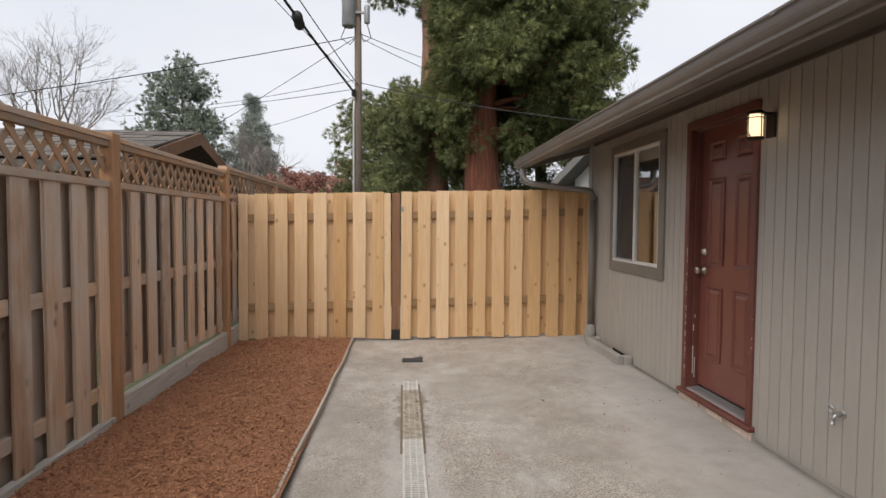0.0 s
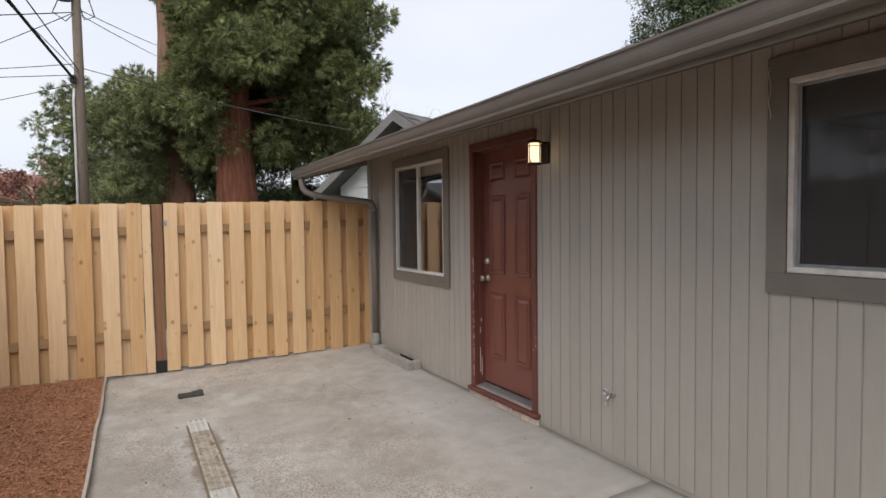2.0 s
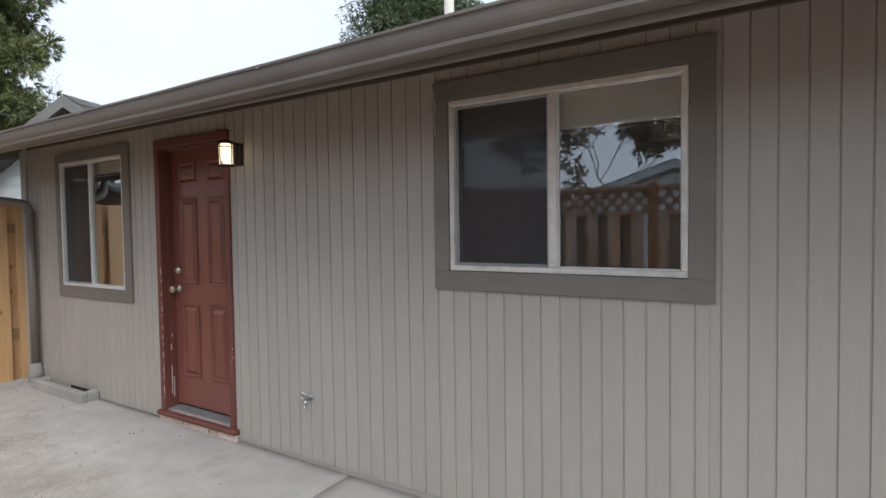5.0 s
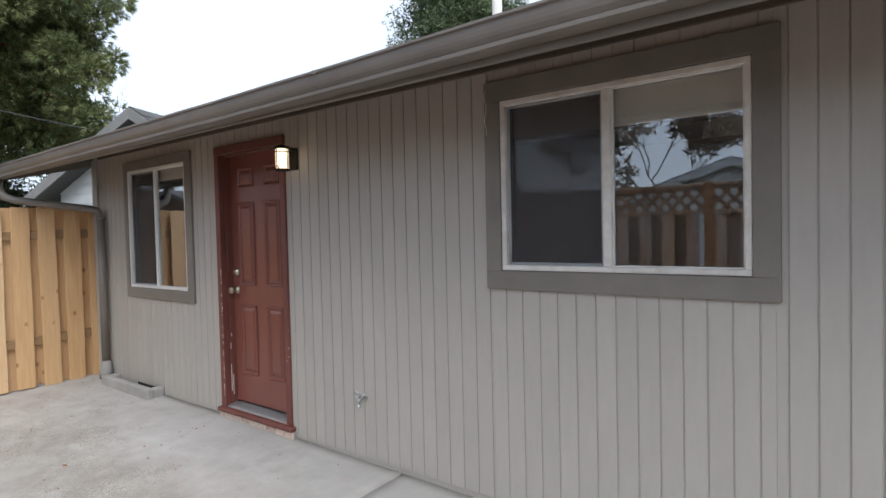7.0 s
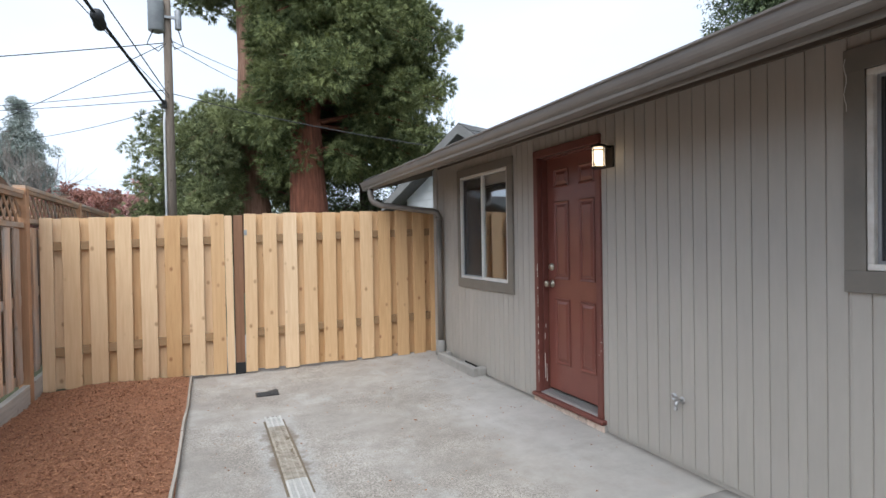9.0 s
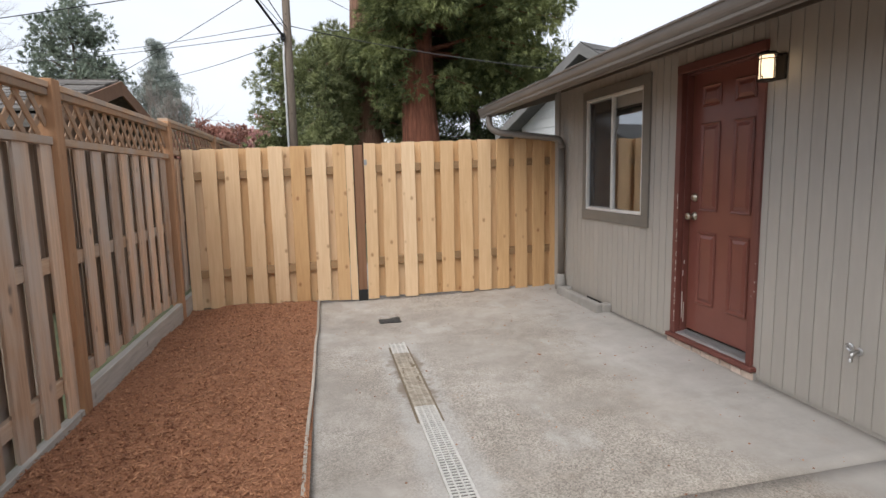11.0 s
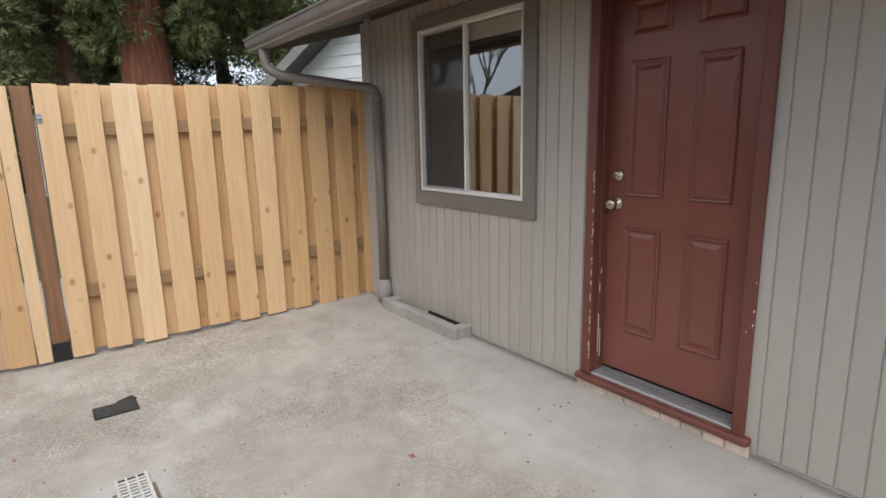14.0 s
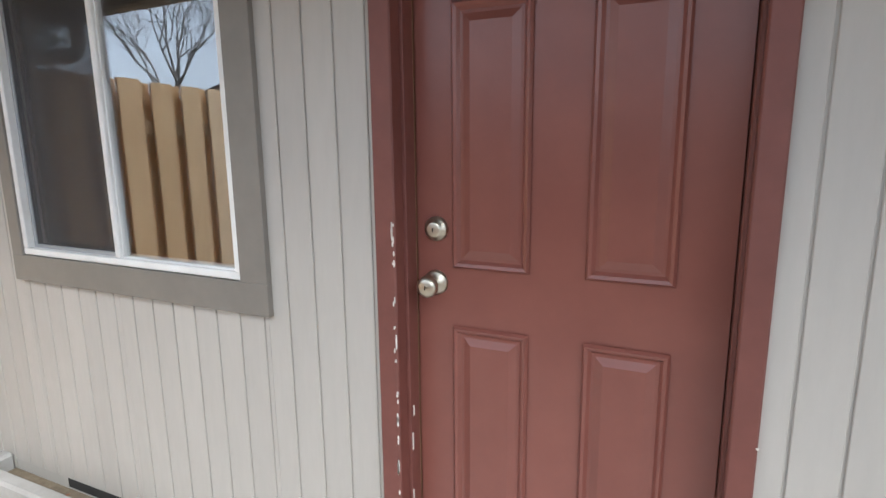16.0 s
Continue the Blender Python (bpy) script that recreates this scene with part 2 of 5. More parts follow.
M_CONC = concrete_material()
M_CURB = surface("curb_concrete", (0.3, 0.285, 0.26), (0.4, 0.385, 0.36), 7, 0.85, 90, 0.4, 0.003)
M_SIDING = surface("taupe_siding_paint", (0.408, 0.381, 0.339), (0.435, 0.407, 0.363), 5, 0.62, 45, 0.15, 0.001, stretch=(6, 6, 1.2), jitter=0.02, big=(0.95, 1.04))
M_TRIM = surface("dark_taupe_trim_paint", (0.185, 0.168, 0.145), (0.22, 0.2, 0.172), 6, 0.55, 40, 0.2, 0.002)
M_GUTTER = surface("brown_gutter_enamel", (0.17, 0.148, 0.128), (0.21, 0.186, 0.162), 4, 0.42, 30, 0.08, 0.001)
# soffit colour is darkened to hold the shade under the eave
M_SOFFIT_SHADED = surface("shaded_soffit_paint", (0.085, 0.067, 0.052), (0.11, 0.088, 0.068), 4, 0.7, 30, 0.2, 0.002)
M_RED = surface("barn_red_door_paint", (0.185, 0.062, 0.047), (0.215, 0.076, 0.057), 4, 0.3, 35, 0.1, 0.001, big=(0.92, 1.06))
M_REDW = surface("worn_red_frame_paint", (0.14, 0.046, 0.035), (0.178, 0.06, 0.046), 9, 0.55, 35, 0.3, 0.002)
M_CHIP = surface("bare_primer_chip", (0.6, 0.57, 0.5), (0.75, 0.72, 0.66), 20, 0.8)
M_VINYL = surface("white_vinyl_frame", (0.7, 0.69, 0.66), (0.8, 0.79, 0.76), 12, 0.45, 30, 0.1, 0.001)
M_VWORN = surface("weathered_white_frame", (0.62, 0.58, 0.52), (0.8, 0.775, 0.73), 14, 0.6, 40, 0.3, 0.002)
M_GLASS = glass_material()
M_SCREEN = screen_material()
M_BLIND = surface("beige_blind", (0.76, 0.71, 0.63), (0.83, 0.78, 0.7), 10, 0.7)
M_ROOM = surface("room_wall_paint", (0.56, 0.53, 0.48), (0.62, 0.59, 0.54), 3, 0.8)
M_FLOORIN = surface("room_carpet", (0.12, 0.11, 0.1), (0.18, 0.165, 0.15), 40, 0.95)
M_CEDAR = wood("new_cedar_board", (0.66, 0.45, 0.262), (0.77, 0.57, 0.36), (0.36, 0.19, 0.09), 0.7, 0.06, tint=(0.86, 0.75, 0.6))
M_CEDARO = wood("orange_cedar_board", (0.58, 0.36, 0.18), (0.72, 0.49, 0.27), (0.3, 0.13, 0.055), 0.7, 0.08, tint=(0.85, 0.76, 0.62))
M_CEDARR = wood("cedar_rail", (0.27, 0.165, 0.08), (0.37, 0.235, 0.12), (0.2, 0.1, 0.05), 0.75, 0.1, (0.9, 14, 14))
M_GPOST = wood("stained_gate_post", (0.17, 0.085, 0.045), (0.25, 0.13, 0.07), (0.1, 0.05, 0.03))
M_OLDW = wood("weathered_fence_board", (0.42, 0.265, 0.17), (0.68, 0.475, 0.32), (0.12, 0.08, 0.06), 0.85, 0.28, stain=(0.5, 0.425, 0.36), tint=(0.66, 0.62, 0.6))
# greyer fence wood, darkened for the shade behind the front boards
M_OLDB_SHADE = wood("shaded_grey_back_board", (0.27, 0.195, 0.14), (0.42, 0.31, 0.23), (0.1, 0.07, 0.06), 0.9, 0.2, stain=(0.36, 0.31, 0.265), tint=(0.7, 0.68, 0.66))
M_OLDH = wood("weathered_fence_rail", (0.42, 0.265, 0.165), (0.6, 0.42, 0.28), (0.12, 0.08, 0.06), 0.85, 0.15, (14, 0.9, 14), stain=(0.4, 0.34, 0.29))
M_POSTW = wood("red_brown_fence_post", (0.36, 0.19, 0.1), (0.48, 0.275, 0.15), (0.14, 0.07, 0.04), 0.8, 0.15)
M_KICK = wood("grey_kick_board", (0.33, 0.305, 0.265), (0.5, 0.47, 0.42), (0.17, 0.15, 0.13), 0.9, 0.1, (9, 0.8, 9))
M_LATT = wood("lattice_strip", (0.32, 0.18, 0.1), (0.44, 0.27, 0.16), (0.13, 0.07, 0.04), 0.85, 0.15, stain=(0.25, 0.2, 0.155))
M_MULCH = surface("red_bark_mulch", (0.25, 0.104, 0.052), (0.41, 0.192, 0.1), 45, 0.95, 70, 0.9, 0.02, world_space=True)
M_CHIPS = leaf_material("bark_chips", (0.16, 0.062, 0.032), (0.5, 0.255, 0.14), 22)
M_EDGE = wood("grey_bed_edging", (0.3, 0.26, 0.215), (0.46, 0.41, 0.35), (0.2, 0.17, 0.14), 0.9, 0.1, (9, 0.8, 9))
M_DRAIN = surface("pale_plastic_grate", (0.46, 0.445, 0.415), (0.6, 0.585, 0.55), 25, 0.6, 60, 0.2, 0.001)
M_SOILED = surface("soiled_grate", (0.25, 0.21, 0.16), (0.48, 0.43, 0.36), 18, 0.8, 60, 0.3, 0.001, world_space=True)
M_SAND = surface("silt", (0.13, 0.1, 0.068), (0.22, 0.175, 0.12), 40, 0.95, 150, 0.6, 0.004, world_space=True)
M_BLACK = surface("black_metal", (0.012, 0.012, 0.013), (0.025, 0.024, 0.023), 20, 0.5)
M_IRON = surface("cast_iron", (0.05, 0.05, 0.05), (0.1, 0.098, 0.095), 30, 0.6, 60, 0.3, 0.001, 0.3)
M_DARK = surface("dark_hollow", (0.015, 0.014, 0.013), (0.03, 0.028, 0.025), 10, 0.95)
M_BRICK = surface("pinkish_brick", (0.52, 0.4, 0.33), (0.66, 0.55, 0.46), 25, 0.85, 80, 0.5, 0.003, jitter=0.15)
M_ALU = surface("brushed_aluminium", (0.5, 0.5, 0.5), (0.62, 0.62, 0.62), 14, 0.42, 40, 0.1, 0.001, 0.75, (14, 0.6, 14))
M_NICKEL = surface("satin_nickel", (0.5, 0.45, 0.36), (0.6, 0.55, 0.45), 10, 0.36, 30, 0.03, 0.001, 1.0)
M_CHROME = surface("dull_chrome", (0.45, 0.45, 0.45), (0.6, 0.6, 0.6), 14, 0.3, 30, 0.05, 0.001, 1.0)
M_BRONZE = surface("dark_bronze_lamp", (0.02, 0.016, 0.012), (0.035, 0.028, 0.022), 10, 0.45, 30, 0.1, 0.001, 0.6)
M_LGLASS = glow("lit_frosted_glass", (1.0, 0.76, 0.48), 1.05)
M_SHINGLE = surface("grey_roof_shingle", (0.085, 0.083, 0.08), (0.17, 0.165, 0.16), 30, 0.9, 120, 0.6, 0.004, jitter=0.25)
M_SHAKE = surface("dark_wood_shake", (0.07, 0.062, 0.055), (0.2, 0.18, 0.16), 20, 0.9, 40, 0.6, 0.006, jitter=0.3)
M_BARGE = surface("brown_barge_board", (0.19, 0.1, 0.06), (0.25, 0.14, 0.085), 8, 0.7)
M_WALLBR = surface("brown_house_wall", (0.16, 0.1, 0.065), (0.2, 0.13, 0.085), 6, 0.8)
M_LAP = surface("pale_lap_siding", (0.58, 0.592, 0.585), (0.66, 0.67, 0.66), 5, 0.6, 30, 0.15, 0.002, jitter=0.03)
M_GREYTR = surface("grey_barge_paint", (0.17, 0.165, 0.155), (0.22, 0.213, 0.2), 6, 0.6)
M_WHITELAP = surface("white_lap_siding", (0.74, 0.74, 0.73), (0.8, 0.8, 0.79), 5, 0.6, 30, 0.15, 0.002, jitter=0.03)
M_POLE = wood("creosote_pole", (0.17, 0.13, 0.1), (0.27, 0.22, 0.175), (0.1, 0.08, 0.06), 0.9, 0.0)
M_GALV = surface("galvanised_grey", (0.3, 0.31, 0.32), (0.4, 0.41, 0.42), 6, 0.5, 30, 0.1, 0.001, 0.3)
M_CONDUIT = surface("pale_conduit", (0.6, 0.6, 0.6), (0.72, 0.72, 0.72), 6, 0.5)
M_WIRE = surface("black_cable", (0.02, 0.02, 0.022), (0.035, 0.035, 0.037), 6, 0.6)
M_BARK = surface("redwood_bark", (0.12, 0.043, 0.025), (0.33, 0.122, 0.07), 5, 0.95, 8, 1.0, 0.08, stretch=(3, 3, 0.25))
M_BARK2 = surface("grey_brown_bark", (0.12, 0.09, 0.07), (0.26, 0.2, 0.16), 5, 0.95, 8, 1.0, 0.05, stretch=(3, 3, 0.3))
M_BARK3 = surface("dull_red_bark", (0.2, 0.098, 0.063), (0.4, 0.235, 0.165), 5, 0.95, 8, 1.0, 0.06, stretch=(3, 3, 0.25))
M_TWIG = surface("bare_twigs", (0.2, 0.17, 0.145), (0.32, 0.28, 0.25), 3, 0.9, bump_by=0)
M_RWLEAF = leaf_material("redwood_foliage", (0.065, 0.09, 0.038), (0.31, 0.335, 0.135), 1.6)
M_CEDLEAF = leaf_material("cedar_foliage", (0.1, 0.122, 0.06), (0.36, 0.385, 0.18), 1.4)
# far pine and spruce: distance haze is mixed into the pale needle colours
M_PINE_HAZE = leaf_material("hazed_pine_needles", (0.16, 0.2, 0.155), (0.3, 0.34, 0.26), 0.8)
M_SPRUCE_HAZE = leaf_material("hazed_spruce_needles", (0.24, 0.28, 0.245), (0.39, 0.42, 0.38), 0.8)
M_DFIR = leaf_material("dark_conifer_needles", (0.045, 0.07, 0.036), (0.17, 0.2, 0.095), 0.8)
M_REDLEAF = leaf_material("red_shrub_leaves", (0.24, 0.1, 0.08), (0.42, 0.21, 0.165), 1.2)
M_PINK = leaf_material("pink_blossom", (0.42, 0.2, 0.19), (0.6, 0.36, 0.34), 1.2)
M_BUD = leaf_material("brown_tree_buds", (0.22, 0.16, 0.11), (0.36, 0.28, 0.2), 1.2)
M_FARGREEN = leaf_material("far_shrubs", (0.07, 0.085, 0.06), (0.16, 0.17, 0.12), 0.5)
M_GROUND = surface("rough_grass_and_soil", (0.05, 0.065, 0.03), (0.12, 0.115, 0.06), 4, 0.95, 30, 0.6, 0.02, world_space=True)


# ---- building helpers ----
PLACE = {}


def thing(name, at=(0, 0, 0), label="", category="", group="", kind=""):
    """An empty at a thing's base, to which its parts are tied."""
    ob = new(name)
    ob.location = at
    ob.empty_display_size = 0.1
    PLACE[ob.name] = Vector(at)
    return tagged(ob, label, category, group, kind)


def put_under(ob, parent, where):
    PLACE[ob.name] = Vector(where)
    if parent is None:
        ob.location = where
    else:
        ob.parent = parent
        ob.location = Vector(where) - PLACE[parent.name]
    return ob


def mesh_of(bm, name, material, smooth=False):
    me = bpy.data.meshes.new(name)
    bm.normal_update()
    bm.to_mesh(me)
    bm.free()
    me.materials.append(material)
    if smooth:
        for f in me.polygons:
            f.use_smooth = True
    return me


def part(name, bm, material, parent=None, label="", at=(0, 0, 0), smooth=False):
    ob = new(name, mesh_of(bm, name, material, smooth))
    put_under(ob, parent, at)
    return tagged(ob, label)


def piece(name, me, parent, at, turn=(0, 0, 0), size=(1, 1, 1)):
    ob = new(name, me)
    put_under(ob, parent, at)
    ob.rotation_euler, ob.scale = turn, size
    return ob


def box_bm(sx, sy, sz, bevel=0.0, bm=None, c=(0, 0, 0)):
    bm = bm or bmesh.new()
    vs = [bm.verts.new((c[0] + sx * i / 2, c[1] + sy * j / 2, c[2] + sz * k / 2)) for i in (-1, 1) for j in (-1, 1) for k in (-1, 1)]
    fs = [bm.faces.new([vs[i] for i in q]) for q in ((0, 1, 3, 2), (4, 6, 7, 5), (0, 4, 5, 1), (2, 3, 7, 6), (0, 2, 6, 4), (1, 5, 7, 3))]
    if bevel:
        bmesh.ops.bevel(bm, geom=list({e for f in fs for e in f.edges}), offset=bevel, segments=1, affect="EDGES")
    return bm


def box(name, x, y, z, material, parent=None, bevel=0.0, label=""):
    """A block between two values of x, of y and of z."""
    c = ((x[0] + x[1]) / 2, (y[0] + y[1]) / 2, (z[0] + z[1]) / 2)
    return part(name, box_bm(x[1] - x[0], y[1] - y[0], z[1] - z[0], bevel), material, parent, label, c)


def profile_bm(loop, a, b, bm=None, axis="y", closed=True):
    """A cross section, drawn along an axis from a to b."""
    bm = bm or bmesh.new()
    where = {"y": lambda p, s: (p[0], s, p[1]), "x": lambda p, s: (s, p[0], p[1]), "z": lambda p, s: (p[0], p[1], s)}[axis]
    r0, r1 = [bm.verts.new(where(p, a)) for p in loop], [bm.verts.new(where(p, b)) for p in loop]
    k = len(loop)
    for i in range(k if closed else k - 1):
        bm.faces.new((r0[i], r0[(i + 1) % k], r1[(i + 1) % k], r1[i]))
    if closed:
        bm.faces.new(r0[::-1])
        bm.faces.new(r1)
    bmesh.ops.recalc_face_normals(bm, faces=bm.faces)
    return bm


def tube_bm(path, radii, sides=8, bm=None, flat=1.0):
    """A pipe along a path; radii: one, or one a point."""
    bm = bm or bmesh.new()
    pts = [Vector(p) for p in path]
    radii = [radii] * len(pts) if isinstance(radii, (int, float)) else radii
    rings, side = [], None
    for i, p in enumerate(pts):
        d = (pts[min(i + 1, len(pts) - 1)] - pts[max(i - 1, 0)]).normalized()
        if side is None:
            side = d.orthogonal().normalized()
        side = (side - d * side.dot(d)).normalized()
        up = d.cross(side)
        rings.append([bm.verts.new(p + (side * math.cos(2 * math.pi * j / sides) + up * flat * math.sin(2 * math.pi * j / sides)) * radii[i]) for j in range(sides)])
    for a, b in zip(rings, rings[1:]):
        for j in range(sides):
            bm.faces.new((a[j], a[(j + 1) % sides], b[(j + 1) % sides], b[j]))
    bm.faces.new(rings[0][::-1])
    bm.faces.new(rings[-1])
    return bm


def lathe_bm(rings, sides=16, bm=None, m=None):
    """A turned shape about z from (radius, height) pairs."""
    bm = bm or bmesh.new()
    m = m or Matrix()
    rows = [[bm.verts.new(m @ Vector((r * math.cos(2 * math.pi * j / sides), r * math.sin(2 * math.pi * j / sides), h))) for j in range(sides)] for r, h in rings]
    for a, b in zip(rows, rows[1:]):
        for j in range(sides):
            bm.faces.new((a[j], a[(j + 1) % sides], b[(j + 1) % sides], b[j]))
    bm.faces.new(rows[0][::-1])
    bm.faces.new(rows[-1])
    return bm


def from_arrays(name, verts, faces, material, parent=None, at=(0, 0, 0)):
    me = bpy.data.meshes.new(name)
    me.from_pydata(verts, [], faces)
    me.materials.append(material)
    return put_under(new(name, me), parent, at)


# ---- ground ----
bm = bmesh.new()
for x0, x1, y0, y1 in ((-1500, 1500, -1500, -12), (-1500, 1500, 40, 1500), (-1500, -20, -12, 40), (20, 1500, -12, 40), (-20, 20, -12, 40)):
    bm.faces.new([bm.verts.new(p) for p in ((x0, y0, -0.06), (x1, y0, -0.06), (x1, y1, -0.06), (x0, y1, -0.06))])
bmesh.ops.remove_doubles(bm, verts=bm.verts, dist=0.001)
tagged(part("ground", bm, M_GROUND), "rough grass and soil round the yard", "ground", kind="structure")

GATE_Y, WALL_X, FENCE_X = 6.742, 2.20, -2.045


def slab_height(x, y):
    """The slab falls from the house wall to the channel drain."""
    return max(0.0, (x - 0.15) / 2.05) ** 1.5 * (0.022 + 0.03 * min(1.0, max(0.0, (y - 1.5) / 2.5))) + max(0.0, y - 5.6) * 0.008


def slab(y0, y1):
    bm, xs, nx, ny = bmesh.new(), (-0.70, 2.21), 34, max(4, int((y1 - y0) / 0.1))
    rows = []
    for j in range(ny + 1):
        y = y0 + (y1 - y0) * j / ny
        rows.append([bm.verts.new((x, y, slab_height(x, y) + 0.003 * noise.noise((x * 1.6, y * 1.6, 0)))) for x in [xs[0] + (xs[1] - xs[0]) * i / nx for i in range(nx + 1)]])
    for a, b in zip(rows, rows[1:]):
        for i in range(nx):
            bm.faces.new((a[i], a[i + 1], b[i + 1], b[i]))
    ext = bmesh.ops.extrude_face_region(bm, geom=[e for e in bm.edges if e.is_boundary])
    for v in [g for g in ext["geom"] if isinstance(g, bmesh.types.BMVert)]:
        v.co.z = -0.05
    return bm


JOINT = 2.381
tagged(part("pavement", slab(JOINT + 0.007, 9.5), M_CONC, smooth=True), "worn grey concrete patio with stains and exposed aggregate", "concrete patio", kind="structure")
tagged(part("pavement", slab(-7.0, JOINT - 0.007), M_CONC, smooth=True), "worn grey concrete patio slab with an open joint", "concrete patio", kind="structure")

# ---- house wall with its openings ----
W1 = dict(y=(4.807, 5.890), z=(1.047, 2.176), ty=(4.700, 5.955), tz=(0.946, 2.262))
W2 = dict(y=(0.462, 1.625), z=(1.305, 2.185), ty=(0.362, 1.717), tz=(1.206, 2.290))
DOOR = dict(y=(3.475, 4.272), z=(0.162, 2.170), cy=(3.425, 4.328), cz=(0.127, 2.236))
Y_NEAR, Y_FAR, WALL_TOP = -5.0, 6.63, 2.42

wall = thing("wall_east", (WALL_X, 0, 0), "taupe painted grooved wood siding of the house", "house wall", kind="structure")
cuts = sorted([(W2["y"], W2["z"]), (DOOR["y"], (0.0, DOOR["z"][1])), (W1["y"], W1["z"])], key=lambda c: c[0][0])
edge = Y_NEAR
for (a, b), (z0, z1) in cuts:
    box("wall_core", (WALL_X + 0.006, WALL_X + 0.15), (edge, a), (0.0, WALL_TOP), M_SIDING, wall)
    if z0 > 0.01:
        box("wall_core", (WALL_X + 0.006, WALL_X + 0.15), (a, b), (0.0, z0), M_SIDING, wall)
    box("wall_core", (WALL_X + 0.006, WALL_X + 0.15), (a, b), (z1, WALL_TOP), M_SIDING, wall)
    edge = b
box("wall_core", (WALL_X + 0.006, WALL_X + 0.15), (edge, Y_FAR - 0.004), (0.0, WALL_TOP), M_SIDING, wall)
end = part("wall_north", profile_bm([(WALL_X + 0.002, 0.0), (8.0, 0.0), (8.0, 2.9), (6.2, 3.36), (WALL_X + 0.002, 2.36)], Y_FAR, Y_FAR + 0.12), M_SIDING)
tagged(end, "taupe end wall of the house", "house wall", kind="structure")
tagged(box("wall_south", (WALL_X + 0.002, 8.0), (Y_NEAR - 0.15, Y_NEAR - 0.003), (0.0, WALL_TOP), M_SIDING), "taupe end wall of the house", "house wall", kind="structure")
tagged(box("wall_back", (8.0, 8.15), (Y_NEAR, Y_FAR), (0.0, WALL_TOP), M_SIDING), "taupe rear wall of the house", "house wall", kind="structure")
tagged(box("corner_board", (WALL_X - 0.018, WALL_X + 0.001), (Y_FAR - 0.05, Y_FAR + 0.015), (0.06, WALL_TOP - 0.04), M_SIDING, None, 0.003), "taupe corner board of the house", "corner board", kind="structure")

# ---- rooms behind the glass ----
tagged(box("floor", (WALL_X + 0.15, 8.0), (Y_NEAR, Y_FAR), (0.02, 0.16), M_FLOORIN), "dark carpeted floor indoors", "floor", kind="structure")
tagged(box("ceiling", (WALL_X + 0.15, 8.0), (Y_NEAR, Y_FAR), (2.43, 2.5), M_ROOM), "plain ceiling indoors", "ceiling", kind="structure")
for n_, ya in (("wall_room_1", 3.0), ("wall_room_2", 4.5)):
    tagged(box(n_, (WALL_X + 0.153, 6.0), (ya - 0.05, ya + 0.05), (0.163, 2.427), M_ROOM), "plain partition wall indoors", "wall", kind="structure")
tagged(box("wall_room_3", (6.0, 6.1), (Y_NEAR + 0.01, Y_FAR - 0.01), (0.163, 2.427), M_ROOM), "plain inner wall of the rooms", "wall", kind="structure")

# ---- windows ----


